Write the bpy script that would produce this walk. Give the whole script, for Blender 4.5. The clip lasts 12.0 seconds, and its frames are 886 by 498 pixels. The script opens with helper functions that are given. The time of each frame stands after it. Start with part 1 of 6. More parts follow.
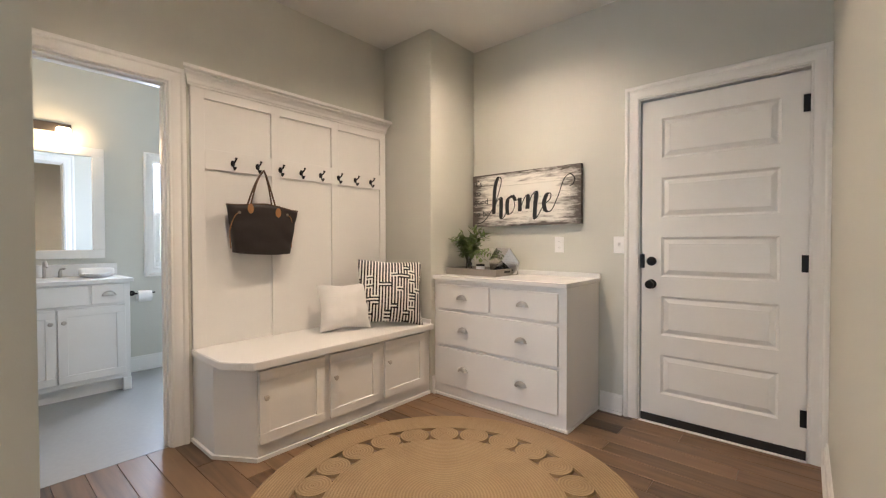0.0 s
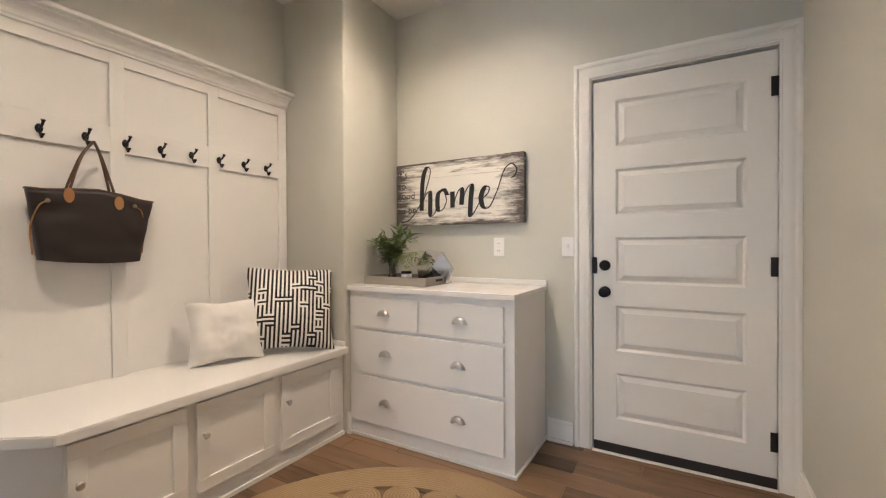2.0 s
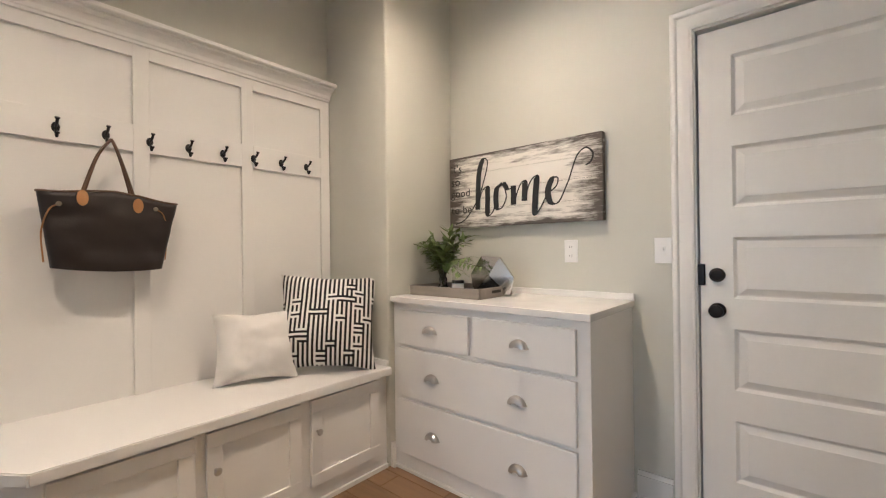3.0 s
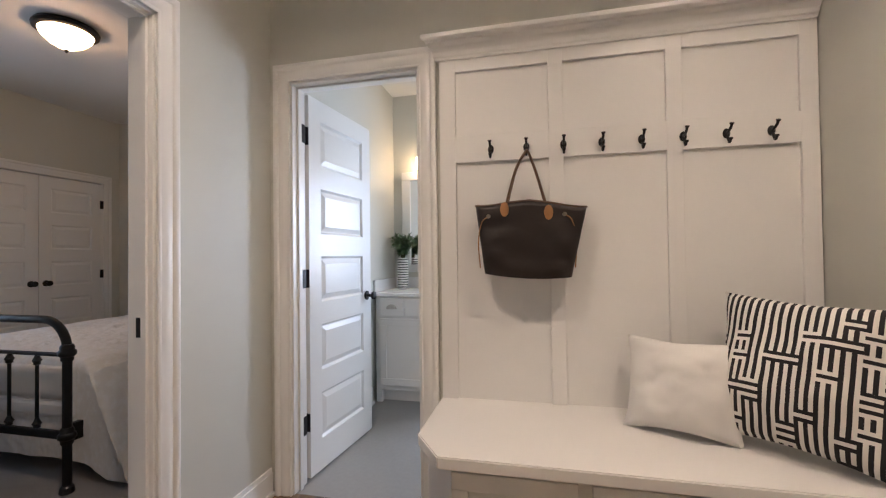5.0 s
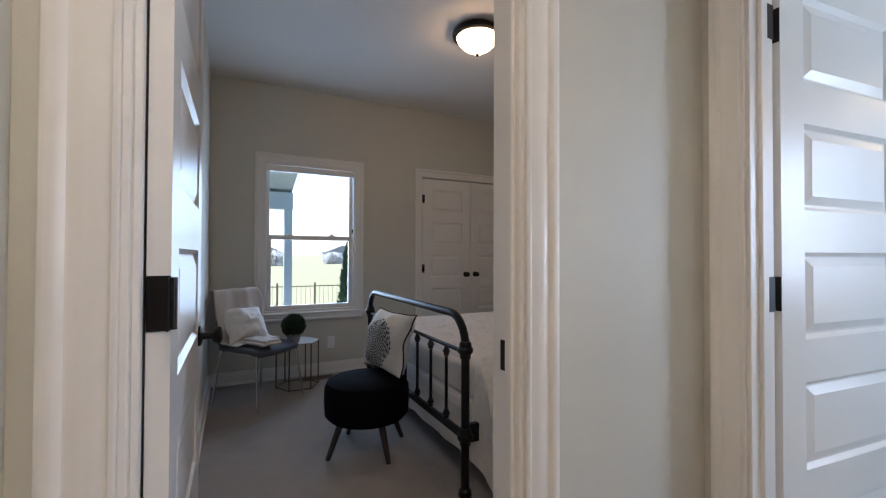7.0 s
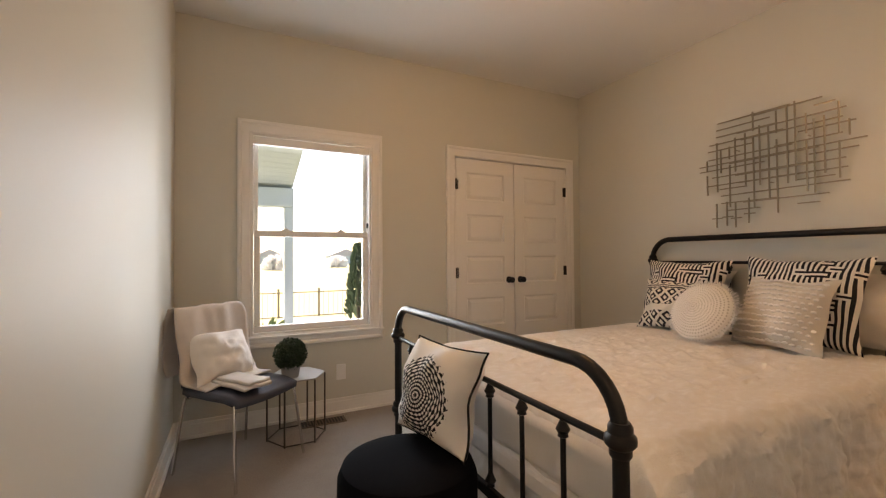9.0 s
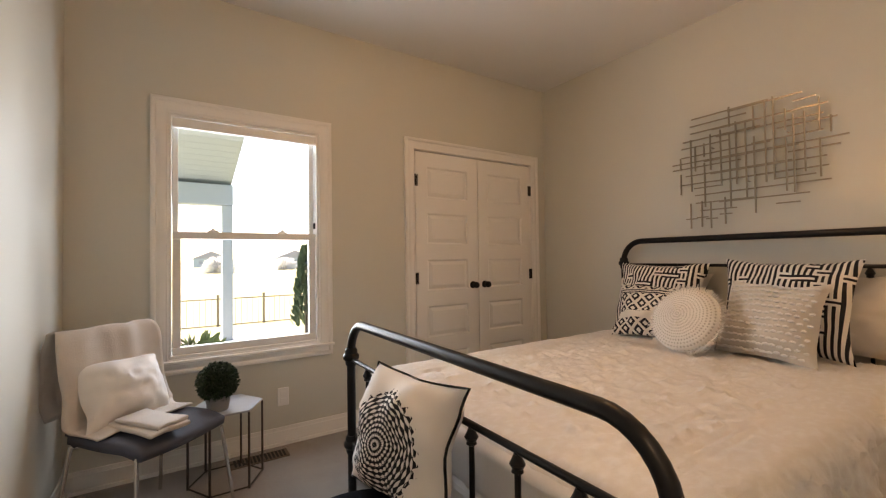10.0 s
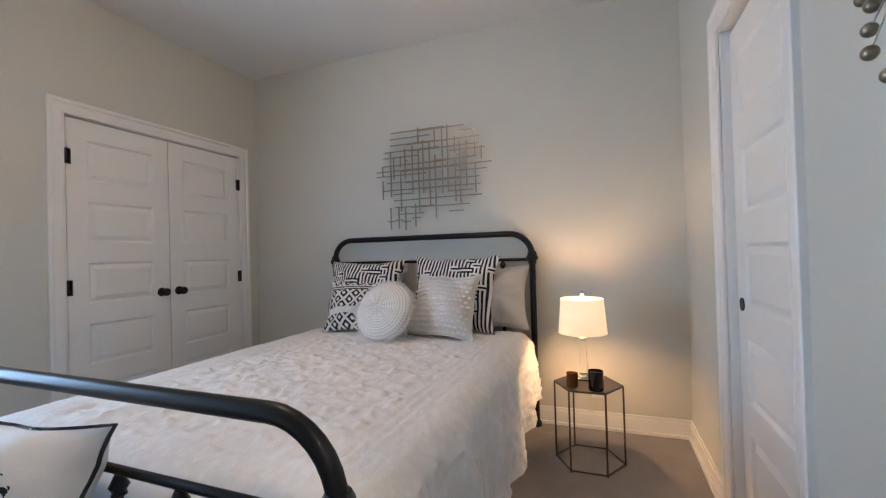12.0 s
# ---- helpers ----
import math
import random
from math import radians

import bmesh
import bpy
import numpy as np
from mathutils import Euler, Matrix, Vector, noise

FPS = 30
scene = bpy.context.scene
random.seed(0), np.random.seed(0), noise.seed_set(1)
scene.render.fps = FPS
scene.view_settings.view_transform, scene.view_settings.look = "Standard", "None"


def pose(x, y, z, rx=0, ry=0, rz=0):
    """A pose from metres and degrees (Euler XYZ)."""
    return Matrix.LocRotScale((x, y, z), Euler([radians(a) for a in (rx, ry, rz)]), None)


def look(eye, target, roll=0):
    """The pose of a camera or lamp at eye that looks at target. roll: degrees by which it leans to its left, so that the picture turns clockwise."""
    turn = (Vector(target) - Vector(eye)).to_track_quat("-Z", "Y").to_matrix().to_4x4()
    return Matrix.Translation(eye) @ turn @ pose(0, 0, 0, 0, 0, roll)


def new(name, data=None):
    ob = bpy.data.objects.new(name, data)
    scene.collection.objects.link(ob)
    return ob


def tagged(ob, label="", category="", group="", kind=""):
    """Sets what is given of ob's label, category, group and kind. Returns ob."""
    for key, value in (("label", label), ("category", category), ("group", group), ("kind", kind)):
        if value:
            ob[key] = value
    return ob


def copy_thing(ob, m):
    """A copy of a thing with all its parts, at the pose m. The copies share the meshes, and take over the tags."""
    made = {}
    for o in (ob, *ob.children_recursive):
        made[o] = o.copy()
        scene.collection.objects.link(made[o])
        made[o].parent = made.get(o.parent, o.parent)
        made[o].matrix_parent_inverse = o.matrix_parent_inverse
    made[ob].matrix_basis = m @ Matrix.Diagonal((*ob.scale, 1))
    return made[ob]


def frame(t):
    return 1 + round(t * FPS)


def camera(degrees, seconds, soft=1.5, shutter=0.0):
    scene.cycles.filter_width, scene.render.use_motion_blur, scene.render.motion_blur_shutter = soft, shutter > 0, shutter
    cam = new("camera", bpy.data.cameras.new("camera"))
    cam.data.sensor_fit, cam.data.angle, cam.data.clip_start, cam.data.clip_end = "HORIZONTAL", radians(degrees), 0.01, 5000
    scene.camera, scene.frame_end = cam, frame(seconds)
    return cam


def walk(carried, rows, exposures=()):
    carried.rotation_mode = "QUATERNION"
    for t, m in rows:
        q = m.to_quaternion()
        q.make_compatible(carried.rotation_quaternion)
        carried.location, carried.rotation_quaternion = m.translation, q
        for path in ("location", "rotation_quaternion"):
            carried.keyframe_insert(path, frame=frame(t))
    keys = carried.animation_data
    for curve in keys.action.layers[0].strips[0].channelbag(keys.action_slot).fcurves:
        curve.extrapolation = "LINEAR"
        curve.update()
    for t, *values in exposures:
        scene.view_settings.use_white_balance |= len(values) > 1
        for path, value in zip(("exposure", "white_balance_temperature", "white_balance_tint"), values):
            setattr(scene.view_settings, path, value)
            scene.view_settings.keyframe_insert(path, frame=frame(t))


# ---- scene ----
cam = camera(93.3, 12.0, soft=1.2)
PATH = [
    (0, (0.206, -0.003, 1.152), (-1.105, 1.507, 1.118), -0.1),
    (0.5, (0.102, 0.129, 1.143), (-1.107, 1.722, 1.112), -0.1),
    (1, (0.012, 0.23, 1.127), (-1.103, 1.89, 1.104), -0.1),
    (1.5, (-0.092, 0.322, 1.132), (-1.128, 2.033, 1.11), -0.2),
    (2, (-0.148, 0.438, 1.144), (-1.154, 2.166, 1.125), -0.3),
    (2.5, (-0.193, 0.63, 1.142), (-1.258, 2.323, 1.131), -0.4),
    (2.7, (-0.221, 0.716, 1.139), (-1.361, 2.359, 1.136), -0.5),
    (4.3, (-0.532, 1.217, 1.162), (-2.499, 1.578, 1.191), -0.9),
    (4.5, (-0.547, 1.262, 1.163), (-2.543, 1.388, 1.193), -0.8),
    (5, (-0.615, 1.287, 1.17), (-2.565, 0.844, 1.201), -0.7),
    (5.5, (-0.79, 1.229, 1.163), (-2.543, 0.267, 1.2), -0.3),
    (6, (-0.964, 1.129, 1.184), (-2.414, -0.248, 1.218), -0.1),
    (6.5, (-1.142, 0.993, 1.205), (-2.276, -0.654, 1.229), -0.1),
    (7, (-1.245, 0.723, 1.162), (-2.148, -1.061, 1.191), 0.2),
    (7.2, (-1.273, 0.585, 1.167), (-2.115, -1.229, 1.2), 0.4),
    (8.8, (-1.428, -0.235, 1.144), (-2.287, -2.041, 1.18), -0.3),
    (9, (-1.422, -0.313, 1.147), (-2.311, -2.104, 1.188), -0.4),
    (9.5, (-1.444, -0.481, 1.158), (-2.416, -2.229, 1.197), -0.6),
    (10, (-1.539, -0.644, 1.172), (-2.624, -2.324, 1.214), -0.8),
    (10.5, (-1.621, -0.743, 1.186), (-2.869, -2.306, 1.232), -1.0),
    (11, (-1.659, -0.811, 1.181), (-3.114, -2.183, 1.226), -1.2),
    (11.5, (-1.674, -0.767, 1.167), (-3.35, -1.858, 1.21), -1.4),
    (12, (-1.647, -0.598, 1.154), (-3.514, -1.314, 1.176), -1.6),
]
EXPOSURES = [(0, 3.0, 6100, 18), (2.7, 2.98, 5900, 17), (4.5, 2.7, 5750, 20), (5.5, 2.55, 6150, 22), (6.5, 2.4, 5700, 19), (7.2, 2.4, 5800, 18), (8.8, 3.3, 8700, 27),
             (9.5, 3.35, 8700, 27), (10.5, 3.4, 7250, 22), (11.2, 3.38, 5950, 16), (12, 3.52, 5300, 15)]
walk(cam, [(t, look(eye, target, roll)) for t, eye, target, roll in PATH], EXPOSURES)

# ---- plan: room faces in metres ----
CEIL, BATH_CEIL = 2.75, 2.66
MX0, MX1, MY0, MY1 = -2.47, 0.30, -0.02, 2.87      # mudroom
BX0, BX1, BY0, BY1 = -4.53, -1.07, -3.47, -0.13    # bedroom
TX0, TX1, TY0, TY1 = -4.32, -2.59, -0.02, 2.20     # bathroom
HX0, HX1, HY0 = -0.87, 0.245, -3.2                 # hall
HEAD = 2.05                                        # door openings

# ---- world and large lights ----
world = bpy.data.worlds.new("world")
scene.world = world
world.use_nodes = True
sky = world.node_tree.nodes.new("ShaderNodeTexSky")
sky.sky_type, sky.sun_disc, sky.sun_elevation, sky.sun_rotation = "NISHITA", False, radians(50), radians(140)
back = world.node_tree.nodes["Background"]
back.inputs["Strength"].default_value = 0.06
world.node_tree.links.new(sky.outputs["Color"], back.inputs["Color"])


def lamp(name, kind, m, power, color, **more):
    data = bpy.data.lights.new(name, kind)
    data.energy, data.color = power, color
    ob = new(name, data)
    ob.matrix_basis = m
    return ob, data


sun, sd = lamp("sun", "SUN", pose(0, 0, 20, 40, 0, 40), 2.4, (1.0, 0.95, 0.88))
sd.angle = radians(0.5)


def opening_light(name, eye, target, w, h, power, color):
    ob, data = lamp(name, "AREA", look(eye, target), power, color)
    data.shape, data.size, data.size_y = "RECTANGLE", w, h
    return ob


DAY = (0.72, 0.86, 1.0)
opening_light("bedroom_window_daylight", (-1.94, -3.60, 1.30), (-1.94, 0, 1.1), 0.84, 1.36, 3.4, (0.58, 0.80, 1.0))
opening_light("bath_window_daylight", (-4.40, 1.45, 1.40), (0, 1.3, 1.2), 0.6, 0.98, 7.5, DAY)
# No hall window is in view; this added lamp assumes daylight from there.
opening_light("hall_assumed_daylight", (-0.31, -3.15, 1.35), (-0.31, 3, 1.35), 1.0, 2.0, 2.2, (0.60, 0.81, 1.0))


# ---- mesh helpers ----
def bx(bm, x0, x1, y0, y1, z0, z1, bev=0.0, seg=1):
    m = Matrix.Translation(((x0 + x1) / 2, (y0 + y1) / 2, (z0 + z1) / 2)) @ Matrix.Diagonal((abs(x1 - x0), abs(y1 - y0), abs(z1 - z0), 1))
    g = bmesh.ops.create_cube(bm, size=1, matrix=m)
    if bev:
        edges = list({e for v in g["verts"] for e in v.link_edges})
        bmesh.ops.bevel(bm, geom=edges, offset=bev, segments=seg, affect="EDGES", profile=0.5)
    return bm


def box(*a):
    return bx(bmesh.new(), *a)


def cyl(bm, p, q, r, r2=None, seg=14):
    p, q = Vector(p), Vector(q)
    d = q - p
    m = Matrix.Translation((p + q) / 2) @ d.to_track_quat("Z", "Y").to_matrix().to_4x4()
    bmesh.ops.create_cone(bm, cap_ends=True, segments=seg, radius1=r, radius2=r if r2 is None else r2, depth=d.length, matrix=m)
    return bm


def ring(bm, center, u, v, r, seg):
    return [bm.verts.new(center + u * (r * math.cos(2 * math.pi * i / seg)) + v * (r * math.sin(2 * math.pi * i / seg))) for i in range(seg)]


def tube(bm, pts, r, seg=10, closed=False):
    pts = [Vector(p) for p in pts]
    n, rings, ref = len(pts), [], None
    for i, p in enumerate(pts):
        a = pts[(i - 1) % n] if closed or i else p
        b = pts[(i + 1) % n] if closed or i < n - 1 else p
        d = (b - a).normalized()
        if ref is None:
            ref = d.orthogonal().normalized()
        u = (ref - d * ref.dot(d)).normalized()
        ref = u
        rings.append(ring(bm, p, u, d.cross(u), r if not callable(r) else r(i / max(1, n - 1)), seg))
    for i in range(n if closed else n - 1):
        a, b = rings[i], rings[(i + 1) % n]
        for k in range(seg):
            bm.faces.new((a[k], a[(k + 1) % seg], b[(k + 1) % seg], b[k]))
    if not closed:
        bm.faces.new(rings[0][::-1])
        bm.faces.new(rings[-1])
    return bm


def lathe(bm, profile, seg=24, m=Matrix()):
    """profile: (radius, height) from the bottom up."""
    rows = []
    for r, z in profile:
        rows.append([bm.verts.new(m @ Vector((max(r, 1e-4) * math.cos(2 * math.pi * i / seg), max(r, 1e-4) * math.sin(2 * math.pi * i / seg), z))) for i in range(seg)])
    for a, b in zip(rows, rows[1:]):
        for k in range(seg):
            bm.faces.new((a[k], a[(k + 1) % seg], b[(k + 1) % seg], b[k]))
    bm.faces.new(rows[0][::-1])
    bm.faces.new(rows[-1])
    return bm


def smooth_line(ctrl, n=8):
    """A smooth line through the control points (Catmull-Rom)."""
    c = [Vector(p) for p in ctrl]
    c = [c[0] * 2 - c[1]] + c + [c[-1] * 2 - c[-2]]
    out = []
    for i in range(1, len(c) - 2):
        a, b, d, e = c[i - 1:i + 3]
        for k in range(n):
            t = k / n
            out.append(0.5 * (2 * b + (d - a) * t + (2 * a - 5 * b + 4 * d - e) * t * t + (3 * b - a - 3 * d + e) * t ** 3))
    return out + [c[-2]]


def mesh_of(name, bm, material, smooth=None):
    bmesh.ops.recalc_face_normals(bm, faces=bm.faces)
    me = bpy.data.meshes.new(name)
    if smooth is None:
        smooth = len(bm.faces) > 60
    if smooth:
        for f in bm.faces:
            f.smooth = True
        for e in bm.edges:
            if len(e.link_faces) == 2 and e.calc_face_angle(0) > 0.7:
                e.smooth = False
    bm.to_mesh(me)
    bm.free()
    me.materials.append(material)
    return me


def part(name, bm, material, parent, label="", at=None, smooth=None):
    ob = new(name, mesh_of(name, bm, material, smooth))
    ob.parent = parent
    if at is not None:
        ob.matrix_basis = at
    if label:
        tagged(ob, label)
    return ob


def again(ob, parent, at):
    """Another piece on the same mesh."""
    o = new(ob.name.split(".")[0], ob.data)
    o.parent, o.matrix_basis = parent, at
    return o


def thing(name, label, category, m=Matrix(), group="", kind=""):
    ob = new(name)
    ob.empty_display_size = 0.1
    ob.matrix_basis = m
    return tagged(ob, label, category, group, kind)


def single(name, bm, material, label, category, m=Matrix(), group="", kind="", smooth=None):
    ob = new(name, mesh_of(name, bm, material, smooth))
    ob.matrix_basis = m
    return tagged(ob, label, category, group, kind)


# ---- materials ----
def nodes_of(name, rough=0.5, metal=0.0):
    m = bpy.data.materials.new(name)
    m.use_nodes = True
    nt = m.node_tree
    b = nt.nodes["Principled BSDF"]
    b.inputs["Roughness"].default_value, b.inputs["Metallic"].default_value = rough, metal
    return m, nt, b


def add(nt, kind, **values):
    n = nt.nodes.new(kind)
    for k, v in values.items():
        n.inputs[k].default_value = v
    return n


def math_node(nt, op, a, b=None):
    n = nt.nodes.new("ShaderNodeMath")
    n.operation = op
    for i, v in enumerate((a, b)):
        if v is None:
            continue
        if isinstance(v, (int, float)):
            n.inputs[i].default_value = v
        else:
            nt.links.new(v, n.inputs[i])
    return n.outputs[0]


def mixed(nt, fac, a, b):
    n = nt.nodes.new("ShaderNodeMix")
    n.data_type = "RGBA"
    if isinstance(fac, (int, float)):
        n.inputs[0].default_value = fac
    else:
        nt.links.new(fac, n.inputs[0])
    for i, v in ((6, a), (7, b)):
        if isinstance(v, tuple):
            n.inputs[i].default_value = (*v, 1)
        else:
            nt.links.new(v, n.inputs[i])
    return n.outputs[2]


def surface(name, color, rough=0.5, metal=0.0, vary=0.06, scale=3.0, grain=120.0, bump=0.1, stretch=(1, 1, 1), depth=0.002, sheen=0.0):
    """A surface with broad and fine variation and fine relief."""
    m, nt, b = nodes_of(name, rough, metal)
    tc = nt.nodes.new("ShaderNodeTexCoord")
    mp = add(nt, "ShaderNodeMapping", Scale=stretch)
    nt.links.new(tc.outputs["Object"], mp.inputs["Vector"])
    big, fine = add(nt, "ShaderNodeTexNoise", Scale=scale, Detail=3.0), add(nt, "ShaderNodeTexNoise", Scale=grain, Detail=2.0)
    for n in (big, fine):
        nt.links.new(mp.outputs["Vector"], n.inputs["Vector"])
    dark = tuple(c * (1 - vary * 2) for c in color)
    light = tuple(min(1, c * (1 + vary)) for c in color)
    both = math_node(nt, "ADD", math_node(nt, "MULTIPLY", big.outputs["Fac"], 0.6), math_node(nt, "MULTIPLY", fine.outputs["Fac"], 0.4))
    nt.links.new(mixed(nt, both, dark, light), b.inputs["Base Color"])
    nt.links.new(math_node(nt, "ADD", math_node(nt, "MULTIPLY", big.outputs["Fac"], 0.16), rough - 0.08), b.inputs["Roughness"])
    if sheen:
        b.inputs["Sheen Weight"].default_value = sheen
    bp = add(nt, "ShaderNodeBump", Strength=bump, Distance=depth)
    nt.links.new(fine.outputs["Fac"], bp.inputs["Height"])
    nt.links.new(bp.outputs["Normal"], b.inputs["Normal"])
    return m


WALL = surface("wall_paint", (0.588, 0.585, 0.525), 0.55, vary=0.02, grain=260, bump=0.18, depth=0.001)
CEILP = surface("ceiling_paint", (0.74, 0.73, 0.70), 0.7, vary=0.02, grain=180, bump=0.25, depth=0.001)
TRIM = surface("trim_paint", (0.80, 0.79, 0.76), 0.32, vary=0.02, grain=90, bump=0.05, depth=0.001)
CABINET = surface("cabinet_paint", (0.80, 0.79, 0.77), 0.33, vary=0.02, grain=90, bump=0.05, depth=0.001)
QUARTZ = surface("white_quartz", (0.80, 0.79, 0.77), 0.22, vary=0.03, scale=6, grain=60, bump=0.0)
BLACK = surface("black_iron", (0.008, 0.0075, 0.008), 0.33, vary=0.2, grain=300, bump=0.12)
for _m, _v in ((BLACK, 0.3),):
    _m.node_tree.nodes["Principled BSDF"].inputs["Specular IOR Level"].default_value = _v
BRONZE = surface("dark_bronze", (0.010, 0.008, 0.0075), 0.42, 0.0, vary=0.2, grain=200, bump=0.08)
for _m in (BRONZE,):
    _m.node_tree.nodes["Principled BSDF"].inputs["Specular IOR Level"].default_value = 0.25
NICKEL = surface("brushed_nickel", (0.55, 0.52, 0.49), 0.3, 1.0, vary=0.1, grain=300, bump=0.1)
CHROME = surface("chrome", (0.7, 0.7, 0.7), 0.14, 1.0, vary=0.03, bump=0.0)
CARPET = surface("carpet", (0.30, 0.265, 0.235), 0.95, vary=0.22, scale=9, grain=420, bump=0.9, depth=0.006, sheen=0.3)
VINYL = surface("grey_floor", (0.30, 0.30, 0.29), 0.42, vary=0.12, scale=2.2, grain=40, bump=0.06)
COTTON = surface("white_cotton", (0.78, 0.76, 0.73), 0.85, vary=0.05, scale=8, grain=350, bump=0.35, sheen=0.2)
LINEN = surface("cream_linen", (0.70, 0.655, 0.59), 0.9, vary=0.07, scale=12, grain=420, bump=0.5, sheen=0.2)
VELVET = surface("black_velvet", (0.004, 0.0045, 0.007), 0.9, vary=0.3, grain=500, bump=0.4)
VELVET.node_tree.nodes["Principled BSDF"].inputs["Specular IOR Level"].default_value = 0.05
GREYSEAT = surface("slate_upholstery", (0.07, 0.08, 0.11), 0.8, vary=0.12, grain=500, bump=0.5)
DARKWOOD = surface("dark_wood", (0.03, 0.02, 0.016), 0.45, vary=0.2, grain=60, bump=0.2, stretch=(1, 1, 0.1))
GREYWOOD = surface("weathered_wood", (0.30, 0.265, 0.23), 0.6, vary=0.25, scale=7, grain=40, bump=0.3, stretch=(0.15, 1, 1))
LEATHER = surface("brown_leather", (0.012, 0.0055, 0.0035), 0.5, vary=0.25, scale=14, grain=220, bump=0.2)
TAN = surface("tan_leather", (0.36, 0.17, 0.06), 0.5, vary=0.15, grain=200, bump=0.15)
STRAP = surface("worn_leather_strap", (0.10, 0.048, 0.022), 0.45, vary=0.2, grain=200, bump=0.15)
GOLD = surface("champagne_metal", (0.32, 0.28, 0.215), 0.3, 1.0, vary=0.15, scale=12, grain=300, bump=0.1)
PEWTER = surface("pewter_metal", (0.10, 0.085, 0.072), 0.4, 0.8, vary=0.15, grain=200, bump=0.1)
PLASTIC = surface("white_plastic", (0.80, 0.80, 0.79), 0.3, vary=0.01, bump=0.0)
WAXBLACK = surface("black_glass_jar", (0.008, 0.008, 0.008), 0.1, vary=0.1, bump=0.0)
AMBER = surface("amber_jar", (0.16, 0.05, 0.008), 0.12, vary=0.2, bump=0.0)
LEAF = surface("green_leaves", (0.19, 0.27, 0.085), 0.5, vary=0.35, scale=18, grain=60, bump=0.1)
LEAF2 = surface("blue_green_leaves", (0.16, 0.26, 0.12), 0.5, vary=0.35, scale=25, grain=80, bump=0.1)
BOXWOOD = surface("boxwood_leaves", (0.014, 0.040, 0.010), 0.6, vary=0.4, scale=40, grain=150, bump=0.2)
STEM = surface("plant_stem", (0.10, 0.10, 0.04), 0.6, vary=0.2)
POTGREY = surface("grey_pot", (0.28, 0.28, 0.28), 0.6, vary=0.1)
# Near-black that paints in the shade of slots, cut-outs and floor gaps.
DARK = surface("recess_shade_dark", (0.02, 0.018, 0.016), 0.8, vary=0.1)
RUBBER = surface("rubber_sweep", (0.015, 0.013, 0.012), 0.7, vary=0.1)
LAWN = surface("lawn", (0.24, 0.25, 0.13), 0.9, vary=0.2, scale=0.8, grain=8, bump=0.3)
CONCRETE = surface("patio_concrete", (0.42, 0.41, 0.39), 0.85, vary=0.1, scale=1.5, grain=30, bump=0.2)
SIDING = surface("porch_paint", (0.30, 0.38, 0.42), 0.6, vary=0.04, grain=40)
FENCEMETAL = surface("brown_fence_metal", (0.20, 0.165, 0.11), 0.6, vary=0.1)
ROOFING = surface("roof_shingle", (0.09, 0.085, 0.08), 0.9, vary=0.25, scale=3, grain=20, bump=0.4)
# Distance haze is painted in: far leaves, roofs and windows are lightened.
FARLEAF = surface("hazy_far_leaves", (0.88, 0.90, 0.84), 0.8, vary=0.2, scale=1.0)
FARROOF = surface("hazed_far_roof", (0.30, 0.31, 0.33), 0.9, vary=0.15, scale=1.0)
FARWINDOW = surface("hazed_far_window", (0.26, 0.29, 0.32), 0.4, vary=0.1)
BLUEGREEN = surface("cypress_foliage", (0.05, 0.10, 0.05), 0.8, vary=0.4, scale=6, grain=40, bump=0.3)
BLUE = surface("blue_cushion", (0.16, 0.30, 0.42), 0.8, vary=0.1, grain=200, bump=0.2)


def glass(name, color=(1, 1, 1), rough=0.0):
    m, nt, b = nodes_of(name, rough)
    b.inputs["Base Color"].default_value = (*color, 1)
    b.inputs["Transmission Weight"].default_value = 1.0
    b.inputs["IOR"].default_value = 1.45
    return m


GLASS = glass("clear_glass")


def window_glass():
    m, nt, b = nodes_of("window_glass", 0.02)
    tr = add(nt, "ShaderNodeBsdfTransparent")
    gl = add(nt, "ShaderNodeBsdfGlossy", Roughness=0.02)
    fr = add(nt, "ShaderNodeFresnel", IOR=1.3)
    mx = nt.nodes.new("ShaderNodeMixShader")
    nt.links.new(fr.outputs[0], mx.inputs[0])
    nt.links.new(tr.outputs[0], mx.inputs[1])
    nt.links.new(gl.outputs[0], mx.inputs[2])
    nt.links.new(mx.outputs[0], nt.nodes["Material Output"].inputs["Surface"])
    return m


PANE = window_glass()
MIRROR, _, _b = nodes_of("mirror_silver", 0.02, 1.0)
_b.inputs["Base Color"].default_value = (0.86, 0.88, 0.88, 1)


def glow(name, color, strength):
    m, nt, b = nodes_of(name, 0.4)
    b.inputs["Base Color"].default_value = (0.85, 0.82, 0.75, 1)
    b.inputs["Emission Color"].default_value = (*color, 1)
    b.inputs["Emission Strength"].default_value = strength
    return m


BOWL = glow("lit_frosted_bowl", (1.0, 0.61, 0.28), 4.8)
SHADE = glow("lit_linen_shade", (1.0, 0.62, 0.28), 0.085)
SHADE.node_tree.nodes["Principled BSDF"].inputs["Base Color"].default_value = (0.60, 0.50, 0.37, 1)
BULB = glow("lit_bulb", (1.0, 0.58, 0.25), 31.0)
BATHSHADE = glow("lit_bath_shade", (1.0, 0.70, 0.36), 4.0)
CAN = glow("lit_assumed_downlight", (1.0, 0.79, 0.55), 75.0)


